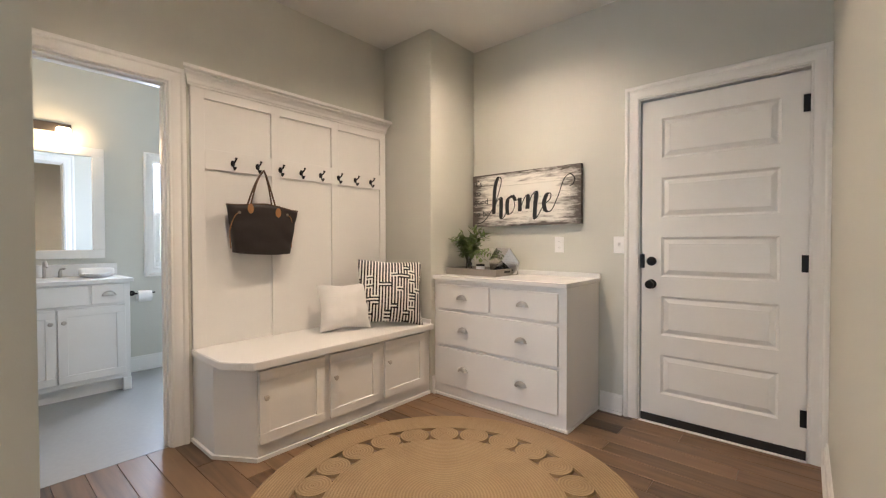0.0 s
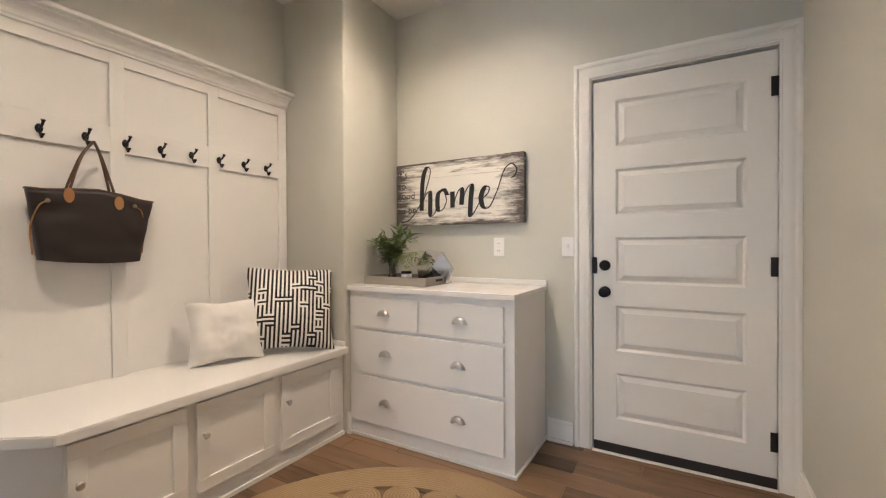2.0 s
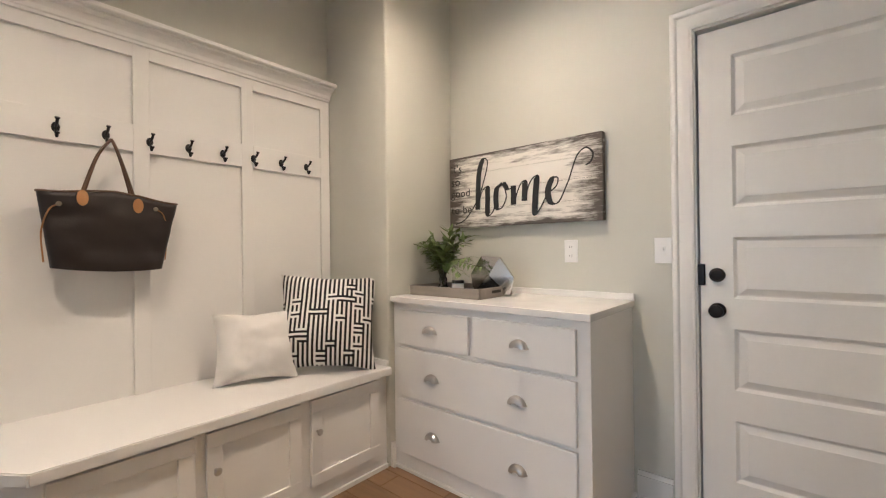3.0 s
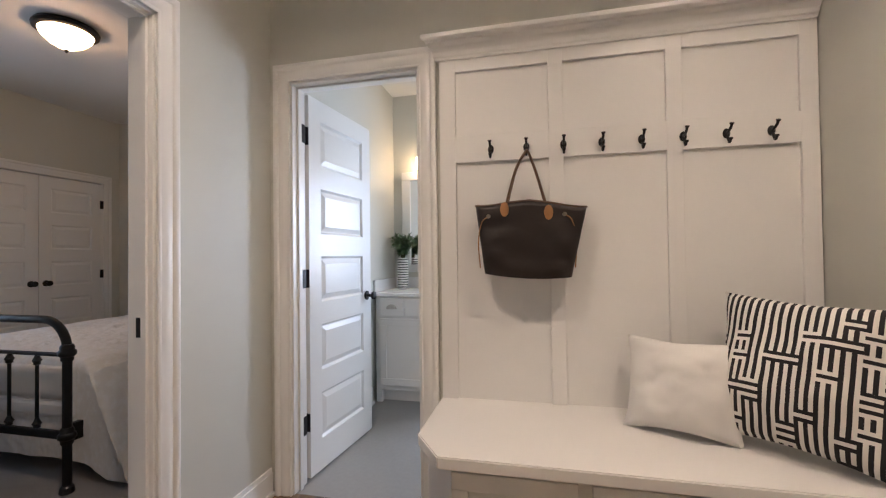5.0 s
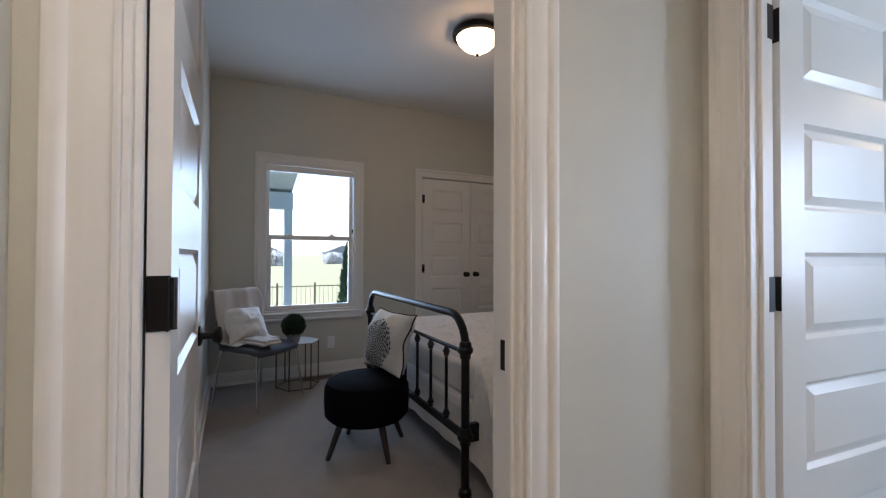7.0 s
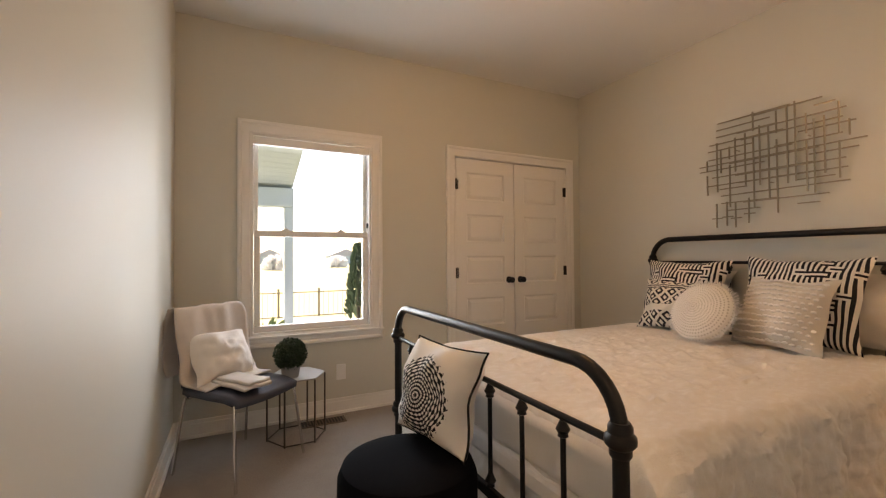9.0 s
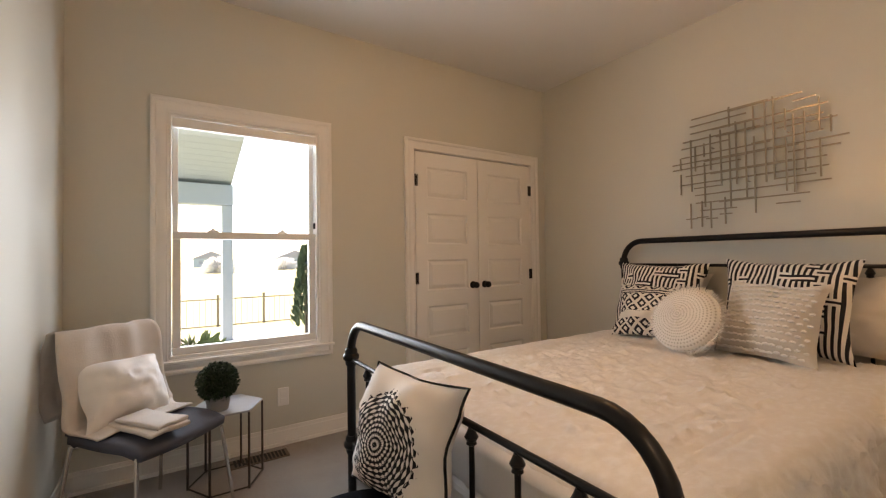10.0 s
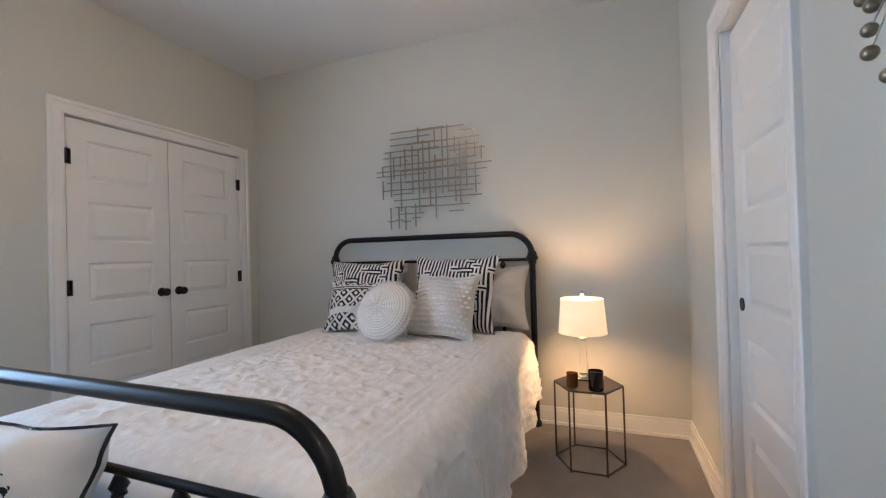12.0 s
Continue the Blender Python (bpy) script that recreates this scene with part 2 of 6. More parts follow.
def plank_wood():
    m, nt, b = nodes_of("oak_planks", 0.38)
    info, tc = nt.nodes.new("ShaderNodeObjectInfo"), nt.nodes.new("ShaderNodeTexCoord")
    mp = add(nt, "ShaderNodeMapping", Scale=(1.6, 22, 22))
    shift = nt.nodes.new("ShaderNodeVectorMath")
    shift.operation = "ADD"
    nt.links.new(tc.outputs["Object"], shift.inputs[0])
    nt.links.new(math_node(nt, "MULTIPLY", info.outputs["Random"], 40.0), shift.inputs[1])
    nt.links.new(shift.outputs[0], mp.inputs["Vector"])
    g = add(nt, "ShaderNodeTexNoise", Scale=1.0, Detail=6.0, Distortion=0.8)
    nt.links.new(mp.outputs[0], g.inputs["Vector"])
    ramp = nt.nodes.new("ShaderNodeValToRGB")
    ramp.color_ramp.elements[0].position, ramp.color_ramp.elements[0].color = 0.3, (0.045, 0.024, 0.012, 1)
    ramp.color_ramp.elements[1].position, ramp.color_ramp.elements[1].color = 0.75, (0.19, 0.108, 0.055, 1)
    nt.links.new(g.outputs["Fac"], ramp.inputs[0])
    tone = mixed(nt, math_node(nt, "MULTIPLY", math_node(nt, "POWER", info.outputs["Random"], 1.3), 0.85), ramp.outputs[0], (0.27, 0.165, 0.088))
    nt.links.new(tone, b.inputs["Base Color"])
    bp = add(nt, "ShaderNodeBump", Strength=0.15, Distance=0.002)
    nt.links.new(g.outputs["Fac"], bp.inputs["Height"])
    nt.links.new(bp.outputs["Normal"], b.inputs["Normal"])
    return m


OAK = plank_wood()


def jute():
    m, nt, b = nodes_of("braided_jute", 0.9)
    tc = nt.nodes.new("ShaderNodeTexCoord")
    sep = nt.nodes.new("ShaderNodeSeparateXYZ")
    nt.links.new(tc.outputs["Object"], sep.inputs[0])
    x, y = sep.outputs[0], sep.outputs[1]
    r = math_node(nt, "SQRT", math_node(nt, "ADD", math_node(nt, "MULTIPLY", x, x), math_node(nt, "MULTIPLY", y, y)))
    rows = math_node(nt, "SINE", math_node(nt, "MULTIPLY", r, 420.0))
    n = add(nt, "ShaderNodeTexNoise", Scale=160.0, Detail=3.0)
    big = add(nt, "ShaderNodeTexNoise", Scale=6.0, Detail=3.0)
    nt.links.new(tc.outputs["Object"], n.inputs["Vector"])
    nt.links.new(tc.outputs["Object"], big.inputs["Vector"])
    h = math_node(nt, "ADD", math_node(nt, "MULTIPLY", rows, 0.35), n.outputs["Fac"])
    c = mixed(nt, big.outputs["Fac"], (0.33, 0.22, 0.115), (0.47, 0.34, 0.19))
    nt.links.new(mixed(nt, math_node(nt, "ADD", math_node(nt, "MULTIPLY", h, 0.40), 0.48), (0.16, 0.10, 0.05), c), b.inputs["Base Color"])
    bp = add(nt, "ShaderNodeBump", Strength=0.6, Distance=0.004)
    nt.links.new(h, bp.inputs["Height"])
    nt.links.new(bp.outputs["Normal"], b.inputs["Normal"])
    return m


JUTE = jute()


def fabric_base(name):
    m, nt, b = nodes_of(name, 0.88)
    tc = nt.nodes.new("ShaderNodeTexCoord")
    sep = nt.nodes.new("ShaderNodeSeparateXYZ")
    nt.links.new(tc.outputs["Object"], sep.inputs[0])
    n = add(nt, "ShaderNodeTexNoise", Scale=400.0)
    nt.links.new(tc.outputs["Object"], n.inputs["Vector"])
    bp = add(nt, "ShaderNodeBump", Strength=0.4, Distance=0.002)
    nt.links.new(n.outputs["Fac"], bp.inputs["Height"])
    nt.links.new(bp.outputs["Normal"], b.inputs["Normal"])
    return m, nt, b, sep.outputs[0], sep.outputs[2]


def maze(name, period=0.036, white=(0.78, 0.75, 0.70), black=(0.012, 0.011, 0.014)):
    """Black and white upright stripes, turned crosswise in scattered small blocks, like a maze."""
    m, nt, b, x, z = fabric_base(name)
    col = math_node(nt, "FLOOR", math_node(nt, "MULTIPLY", x, 1 / (period * 2.0)))
    wc = nt.nodes.new("ShaderNodeTexWhiteNoise")
    wc.noise_dimensions = "1D"
    nt.links.new(col, wc.inputs["W"])
    lift = math_node(nt, "FLOOR", math_node(nt, "MULTIPLY", wc.outputs["Value"], 4.0))
    cell = nt.nodes.new("ShaderNodeCombineXYZ")
    nt.links.new(col, cell.inputs[0])
    nt.links.new(math_node(nt, "FLOOR", math_node(nt, "ADD", math_node(nt, "MULTIPLY", z, 1 / (period * 1.5)), math_node(nt, "MULTIPLY", lift, 0.3333))), cell.inputs[1])
    wn = nt.nodes.new("ShaderNodeTexWhiteNoise")
    nt.links.new(cell.outputs[0], wn.inputs["Vector"])
    across = math_node(nt, "GREATER_THAN", wn.outputs["Value"], 0.80)
    stripe = math_node(nt, "GREATER_THAN", math_node(nt, "FRACT", math_node(nt, "MULTIPLY", mixed_value(nt, across, x, z), 1 / period)), 0.5)
    nt.links.new(mixed(nt, stripe, black, white), b.inputs["Base Color"])
    return m


def mixed_value(nt, fac, a, b):
    return math_node(nt, "ADD", math_node(nt, "MULTIPLY", math_node(nt, "SUBTRACT", 1.0, fac), a), math_node(nt, "MULTIPLY", fac, b))


MAZE = maze("maze_print_cotton", 0.022)
MAZE2 = maze("maze_print_sham", 0.025)


def mandala():
    m, nt, b, x, z = fabric_base("mandala_print_cotton")
    zc = math_node(nt, "SUBTRACT", z, 0.165)
    r = math_node(nt, "SQRT", math_node(nt, "ADD", math_node(nt, "MULTIPLY", x, x), math_node(nt, "MULTIPLY", zc, zc)))
    a = math_node(nt, "ARCTAN2", zc, x)
    petals = math_node(nt, "SINE", math_node(nt, "MULTIPLY", a, 32.0))
    spin = math_node(nt, "MULTIPLY", math_node(nt, "FLOOR", math_node(nt, "MULTIPLY", r, 34.0)), 3.14159)
    beads = math_node(nt, "SINE", math_node(nt, "ADD", math_node(nt, "MULTIPLY", a, 24.0), spin))
    wave = math_node(nt, "SINE", math_node(nt, "MULTIPLY", r, 427.0))
    ink = math_node(nt, "GREATER_THAN", math_node(nt, "ADD", wave, math_node(nt, "MULTIPLY", beads, 0.75)), -0.25)
    inside = math_node(nt, "LESS_THAN", math_node(nt, "ADD", r, math_node(nt, "MULTIPLY", petals, 0.008)), 0.155)
    nt.links.new(mixed(nt, math_node(nt, "MULTIPLY", ink, inside), (0.80, 0.78, 0.75), (0.014, 0.014, 0.017)), b.inputs["Base Color"])
    return m


def tribal():
    """Dark bands of cream diamonds and dots, with thin lines and one plain cream band between them."""
    m, nt, b, x, z = fabric_base("tribal_print_cotton")

    def saw(v, p):
        return math_node(nt, "ABSOLUTE", math_node(nt, "SUBTRACT", math_node(nt, "FRACT", math_node(nt, "MULTIPLY", v, 1 / p)), 0.5))
    d = math_node(nt, "ADD", saw(x, 0.085), saw(z, 0.085))
    line = math_node(nt, "LESS_THAN", math_node(nt, "ABSOLUTE", math_node(nt, "SUBTRACT", d, 0.5)), 0.13)
    dot = math_node(nt, "MAXIMUM", math_node(nt, "LESS_THAN", d, 0.17), math_node(nt, "GREATER_THAN", d, 0.83))
    ink = math_node(nt, "SUBTRACT", 1.0, math_node(nt, "MAXIMUM", line, dot))
    stripes = math_node(nt, "GREATER_THAN", math_node(nt, "FRACT", math_node(nt, "MULTIPLY", z, 55.0)), 0.5)
    lines = math_node(nt, "GREATER_THAN", math_node(nt, "FRACT", math_node(nt, "MULTIPLY", z, 6.3)), 0.76)
    plain = math_node(nt, "LESS_THAN", math_node(nt, "ABSOLUTE", math_node(nt, "SUBTRACT", z, 0.135)), 0.022)
    both = math_node(nt, "MULTIPLY", mixed_value(nt, lines, ink, stripes), math_node(nt, "SUBTRACT", 1.0, plain))
    nt.links.new(mixed(nt, both, (0.74, 0.70, 0.63), (0.014, 0.013, 0.018)), b.inputs["Base Color"])
    return m


MANDALA, TRIBAL = mandala(), tribal()


def banded(name, scale, a, c, cut):
    m, nt, b, x, z = fabric_base(name)
    tc = nt.nodes.new("ShaderNodeTexCoord")
    n = add(nt, "ShaderNodeTexNoise", Scale=28.0, Detail=1.0)
    nt.links.new(tc.outputs["Object"], n.inputs["Vector"])
    v = math_node(nt, "FRACT", math_node(nt, "ADD", math_node(nt, "MULTIPLY", z, scale), math_node(nt, "MULTIPLY", n.outputs["Fac"], 0.5)))
    nt.links.new(mixed(nt, math_node(nt, "GREATER_THAN", v, cut), a, c), b.inputs["Base Color"])
    b.inputs["Roughness"].default_value = 0.35
    return m


STRIPED = banded("striped_ceramic", 46.0, (0.02, 0.02, 0.02), (0.82, 0.80, 0.76), 0.36)


def sign_wood():
    m, nt, b = nodes_of("whitewashed_planks", 0.7)
    tc = nt.nodes.new("ShaderNodeTexCoord")
    sep = nt.nodes.new("ShaderNodeSeparateXYZ")
    nt.links.new(tc.outputs["Object"], sep.inputs[0])
    mp = add(nt, "ShaderNodeMapping", Scale=(3.0, 8, 22))
    nt.links.new(tc.outputs["Object"], mp.inputs["Vector"])
    n = add(nt, "ShaderNodeTexNoise", Scale=1.6, Detail=7.0, Roughness=0.7)
    nt.links.new(mp.outputs[0], n.inputs["Vector"])
    edge = math_node(nt, "MAXIMUM", math_node(nt, "MULTIPLY", math_node(nt, "ABSOLUTE", sep.outputs[0]), 2.1), math_node(nt, "MULTIPLY", math_node(nt, "ABSOLUTE", math_node(nt, "SUBTRACT", sep.outputs[2], 0.21)), 4.4))
    worn = math_node(nt, "ADD", math_node(nt, "MULTIPLY", math_node(nt, "POWER", edge, 3.0), 0.38), math_node(nt, "MULTIPLY", n.outputs["Fac"], 1.0))
    ramp = nt.nodes.new("ShaderNodeValToRGB")
    ramp.color_ramp.elements[0].position, ramp.color_ramp.elements[0].color = 0.58, (0.80, 0.77, 0.71, 1)
    ramp.color_ramp.elements[1].position, ramp.color_ramp.elements[1].color = 0.80, (0.10, 0.085, 0.072, 1)
    nt.links.new(worn, ramp.inputs[0])
    nt.links.new(ramp.outputs[0], b.inputs["Base Color"])
    bp = add(nt, "ShaderNodeBump", Strength=0.3, Distance=0.002)
    nt.links.new(n.outputs["Fac"], bp.inputs["Height"])
    nt.links.new(bp.outputs["Normal"], b.inputs["Normal"])
    return m


SIGNWOOD = sign_wood()
SIGNBLACK = surface("black_sign_paint", (0.01, 0.011, 0.011), 0.6, vary=0.15)
SIGNGREY = surface("grey_sign_paint", (0.07, 0.062, 0.055), 0.7, vary=0.3, scale=60)


# ---- structure ----
def wall(name, along, f0, f1, a0, a1, top, holes=(), label="painted greige wall", z0=0.0):
    """A wall f0..f1 thick that runs from a0 to a1 along x or y; holes are (a0, a1, z0, z1)."""
    bm = bmesh.new()

    def piece(p0, p1, q0, q1):
        if p1 - p0 > 1e-4 and q1 - q0 > 1e-4:
            if along == "x":
                bx(bm, p0, p1, f0, f1, q0, q1)
            else:
                bx(bm, f0, f1, p0, p1, q0, q1)
    at = a0
    for h0, h1, hz0, hz1 in sorted(holes):
        piece(at, h0, z0, top)
        piece(h0, h1, z0, hz0)
        piece(h0, h1, hz1, top)
        at = h1
    piece(at, a1, z0, top)
    return single(name, bm, WALL, label, "wall", kind="structure")


T = 2.95
wall("wall_mudroom_north", "x", MY1, MY1 + 0.15, MX0 - 0.12, MX1 + 0.15, T, [(-0.62, 0.235, 0.0, HEAD + 0.02)])
wall("wall_mudroom_east", "y", MX1, MX1 + 0.15, 0.69, MY1, T)
wall("wall_hall_east", "y", HX1, HX1 + 0.2, HY0, 0.69, T)
wall("wall_mudroom_west", "y", MX0 - 0.12, MX0, MY0, MY1, T, [(0.085, 0.765, 0.0, HEAD)])
wall("wall_bedroom_north", "x", BY1, MY0, BX0, -0.985, T, [(-3.68, -3.0, 0.0, HEAD), (-1.83, -1.095, 0.0, HEAD)])
wall("wall_hall_west", "y", BX1, HX0, BY0 - 0.14, BY1, T)
bm = bmesh.new()
bx(bm, -0.985, HX0, BY1, 0.087, 0, T)
single("wall_hall_stub", bm, WALL, "painted greige wall end at hall opening", "wall", kind="structure")
wall("wall_bedroom_south", "x", BY0 - 0.14, BY0, BX0 - 0.15, BX1, T, [(-2.375, -1.51, 0.61, 2.03), (-4.35, -3.10, 0.0, HEAD - 0.02)])
wall("wall_bedroom_west", "y", BX0 - 0.15, BX0, BY0, MY0, T)
wall("wall_bath_west", "y", TX0 - 0.15, TX0, MY0, TY1 + 0.12, T, [(1.15, 1.75, 0.91, 1.90)])
wall("wall_bath_north", "x", TY1, TY1 + 0.12, TX0, MX0 - 0.12, T)
# Unseen hall end, opened for the assumed window.
wall("wall_hall_south", "x", HY0 - 0.12, HY0, HX0, HX1, T, [(-0.81, 0.19, 0.3, 2.4)])
# Unseen panel, added to close the daylight slit above the garage door.
single("light_block_garage", box(-0.9, 0.6, MY1 + 0.16, MY1 + 0.24, -0.2, T), WALL, "unseen panel that blocks daylight behind garage door", "wall", kind="structure")
wall("wall_closet_back", "x", BY0 - 0.80, BY0 - 0.70, -4.68, -2.95, T)
wall("wall_closet_side", "y", -3.0, -2.9, BY0 - 0.70, BY0 - 0.14, T)
wall("wall_closet_end", "y", -4.68, -4.58, BY0 - 0.70, BY0 - 0.14, T)
wall("wall_pocket_back", "x", -0.045, MY0 - 0.001, -3.68, -3.0, HEAD, label="painted wall behind pocket door")
# boxed column beside the bench
single("wall_column", box(MX0, -1.935, 2.325, MY1, 0, T, 0.012, 3), WALL, "painted greige boxed column in corner", "wall", kind="structure", smooth=True)
for name, x0, x1, y0, y1, z in (("ceiling_mudroom", MX0 - 0.12, MX1 + 0.15, MY0, MY1 + 0.15, CEIL), ("ceiling_bedroom", BX0 - 0.15, BX1, BY0 - 0.85, MY0, CEIL),
                                ("ceiling_hall", BX1, MX1 + 0.15, HY0 - 0.12, MY0, CEIL), ("ceiling_bath", TX0 - 0.15, MX0 - 0.12, MY0, TY1 + 0.12, BATH_CEIL)):
    single(name, box(x0, x1, y0, y1, z, 3.0), CEILP, "off-white painted ceiling with fine texture", "ceiling", kind="structure")
single("floor_bedroom", box(BX0 - 0.15, BX1, BY0 - 0.8, BY1, -0.2, 0.0), CARPET, "taupe cut-pile carpet", "carpet", kind="structure")
single("floor_bath", box(TX0 - 0.15, MX0 - 0.02, MY0, TY1 + 0.12, -0.2, 0.0), VINYL, "smooth grey floor", "floor", kind="structure")
single("floor_base", box(MX0 - 0.02, MX1 + 0.15, BY1, MY1 + 0.15, -0.2, -0.012), DARK, "dark subfloor under oak planks", "floor", kind="structure")
single("floor_base_hall", box(BX1, MX1 + 0.15, HY0 - 0.12, BY1, -0.2, -0.012), DARK, "dark subfloor under oak planks", "floor", kind="structure")


def baseboard(along, face, sign, a0, a1, h=0.13):
    """Baseboard on a wall face; sign: which way the face looks."""
    bm = bmesh.new()
    for d0, d1, z0, z1 in ((0.0, 0.014, 0.0, h - 0.022), (0.0, 0.009, h - 0.022, h), (0.014, 0.026, 0.0, 0.018)):
        if along == "x":
            bx(bm, a0, a1, face + sign * d0, face + sign * d1, z0, z1)
        else:
            bx(bm, face + sign * d0, face + sign * d1, a0, a1, z0, z1)
    return single("baseboard", bm, TRIM, "white painted baseboard", "baseboard", kind="structure")


baseboard("x", MY1, -1, -0.852, -0.705)
baseboard("y", MX1, -1, 0.69, MY1 - 0.02)
baseboard("x", 0.69, 1, HX1 + 0.002, MX1)
baseboard("y", HX1, -1, HY0, 0.69)
baseboard("y", -1.935, 1, 2.335, 2.36)
baseboard("x", MY0, 1, MX0 + 0.012, -1.925)
baseboard("x", BY0, 1, -3.015, BX1, 0.11)
baseboard("y", BX0, 1, BY0, BY1, 0.11)
baseboard("y", BX1, -1, BY0, -0.95, 0.11)
baseboard("x", BY1, -1, BX0, -3.775, 0.11)
baseboard("x", BY1, -1, -2.905, -1.925, 0.11)
baseboard("y", TX0, 1, 0.88, TY1)
baseboard("x", TY0, 1, -3.75, TX1 - 0.03)
baseboard("y", HX0, 1, HY0, 0.087)


def casing(name, along, face, sign, a0, a1, top, w=0.085, bottom=0.0, sill=False):
    """Moulded door or window casing round an opening: one profile swept round it with mitred corners."""
    bm = bmesh.new()
    shape = [(0.0, 0.0), (0.0, 0.009), (0.03, 0.0115), (0.10, 0.012), (0.14, 0.0095), (0.18, 0.0095), (0.26, 0.0125), (0.42, 0.0145), (0.58, 0.0150),
             (0.64, 0.0128), (0.68, 0.0128), (0.74, 0.0195), (0.80, 0.0225), (0.90, 0.0228), (0.97, 0.021), (1.0, 0.018), (1.0, 0.0)]

    def vert(a, z, d):
        q = face + sign * d
        return bm.verts.new((a, q, z) if along == "x" else (q, a, z))
    loops = []
    for u, d in shape:
        e = u * w
        low = bottom - (e if sill else 0.0)
        loops.append([vert(a0 - e, low, d), vert(a0 - e, top + e, d), vert(a1 + e, top + e, d), vert(a1 + e, low, d)])
    for p, q in zip(loops, loops[1:]):
        for k in range(4 if sill else 3):
            bm.faces.new((p[k], p[(k + 1) % 4], q[(k + 1) % 4], q[k]))
    return single(name, bm, TRIM, "white painted moulded casing", "door casing" if not sill else "window casing", kind="structure", smooth=True)


def jamb(name, along, f0, f1, a0, a1, top, t=0.018, stop=None):
    bm = bmesh.new()
    for p0, p1, z0, z1 in ((a0, a0 + t, 0, top - t), (a1 - t, a1, 0, top - t), (a0, a1, top - t, top)):
        if along == "x":
            bx(bm, p0, p1, f0, f1, z0, z1, 0.002)
        else:
            bx(bm, f0, f1, p0, p1, z0, z1, 0.002)
    if stop:
        s0, s1 = stop
        for p0, p1, z0, z1 in ((a0 + t, a0 + t + 0.011, 0, top - t - 0.011), (a1 - t - 0.011, a1 - t, 0, top - t - 0.011), (a0 + t, a1 - t, top - t - 0.011, top - t)):
            if along == "x":
                bx(bm, p0, p1, s0, s1, z0, z1, 0.002)
            else:
                bx(bm, s0, s1, p0, p1, z0, z1, 0.002)
    return single(name, bm, TRIM, "white painted door jamb", "door jamb", kind="structure", smooth=False)


casing("trim_garage_door", "x", MY1, -1, -0.612, 0.218, HEAD + 0.012)
jamb("trim_garage_jamb", "x", MY1 + 0.002, MY1 + 0.15, -0.62, 0.235, HEAD + 0.02, 0.016, (MY1 + 0.055, MY1 + 0.09))
casing("trim_bath_door", "y", MX0, 1, 0.093, 0.757, HEAD - 0.008)
jamb("trim_bath_jamb", "y", MX0 - 0.118, MX0 - 0.002, 0.085, 0.765, HEAD, 0.018, (MX0 - 0.07, MX0 - 0.04))
casing("trim_bath_inside", "y", MX0 - 0.12, -1, 0.093, 0.757, HEAD - 0.008)
casing("trim_bedroom_door", "x", MY0, 1, -1.822, -1.103, HEAD - 0.008)
jamb("trim_bedroom_jamb", "x", BY1 + 0.002, MY0 - 0.002, -1.83, -1.095, HEAD, 0.018, (MY0 - 0.045, MY0 - 0.020))
casing("trim_bedroom_inside", "x", BY1, -1, -1.822, -1.103, HEAD - 0.008, 0.032)
casing("trim_pocket_door", "x", BY1, -1, -3.672, -3.008, HEAD - 0.008)
jamb("trim_pocket_jamb", "x", BY1 + 0.002, -0.046, -3.68, -3.0, HEAD, 0.018)
casing("trim_closet", "x", BY0, 1, -4.345, -3.105, HEAD - 0.03)
jamb("trim_closet_jamb", "x", BY0 - 0.138, BY0 - 0.002, -4.35, -3.10, HEAD - 0.02, 0.014)


# ---- panelled doors ----
def door_pieces(w, h, t=0.036, panels=5, stile=0.10, gap=0.122, bottom=0.168, top=0.115):
    """Boxes of the frame and one raised panel of a horizontally panelled door: x across from the hinge, y thickness, z up."""
    ph = (h - bottom - top - gap * (panels - 1)) / panels
    zs = [bottom + i * (ph + gap) for i in range(panels)]
    frame_boxes = [("stile", 0, stile, 0, h), ("stile", w - stile, w, 0, h), ("rail", stile, w - stile, 0, bottom), ("rail", stile, w - stile, zs[-1] + ph, h)]
    frame_boxes += [("rail", stile, w - stile, z + ph, z + ph + gap) for z in zs[:-1]]
    pm = bmesh.new()
    pw = w - 2 * stile
    for s in (-1, 1):
        # sloped moulding, a flat groove, then the raised field
        loops = []
        for inset, d in ((0.0, t / 2 - 0.0005), (0.012, t / 2 - 0.0115), (0.017, t / 2 - 0.0115), (0.040, t / 2 - 0.003), (0.042, t / 2 - 0.002)):
            loops.append([pm.verts.new((x, s * d, z)) for x, z in ((inset, inset), (pw - inset, inset), (pw - inset, ph - inset), (inset, ph - inset))])
        for a, b in zip(loops, loops[1:]):
            for k in range(4):
                pm.faces.new((a[k], a[(k + 1) % 4], b[(k + 1) % 4], b[k]))
        pm.faces.new(loops[-1])
    return frame_boxes, pm, stile, zs


def knob_mesh(side=1, stem=0.035, r=0.027):
    bm = bmesh.new()
    m = pose(0, 0, 0, -90 * side, 0, 0)
    lathe(bm, [(0.030, 0), (0.030, 0.006), (0.024, 0.009), (0.011, 0.012), (0.010, stem), (r * 0.8, stem + 0.006), (r, stem + 0.016), (r * 0.92, stem + 0.026), (r * 0.5, stem + 0.031)], 20, m)
    return bm


def hinge_mesh(h=0.09):
    bm = bmesh.new()
    cyl(bm, (0, 0, -h / 2), (0, 0, h / 2), 0.0075, seg=10)
    bx(bm, 0.0, 0.03, 0.003, 0.006, -h / 2, h / 2)
    bx(bm, -0.03, 0.0, 0.003, 0.006, -h / 2, h / 2)
    return bm


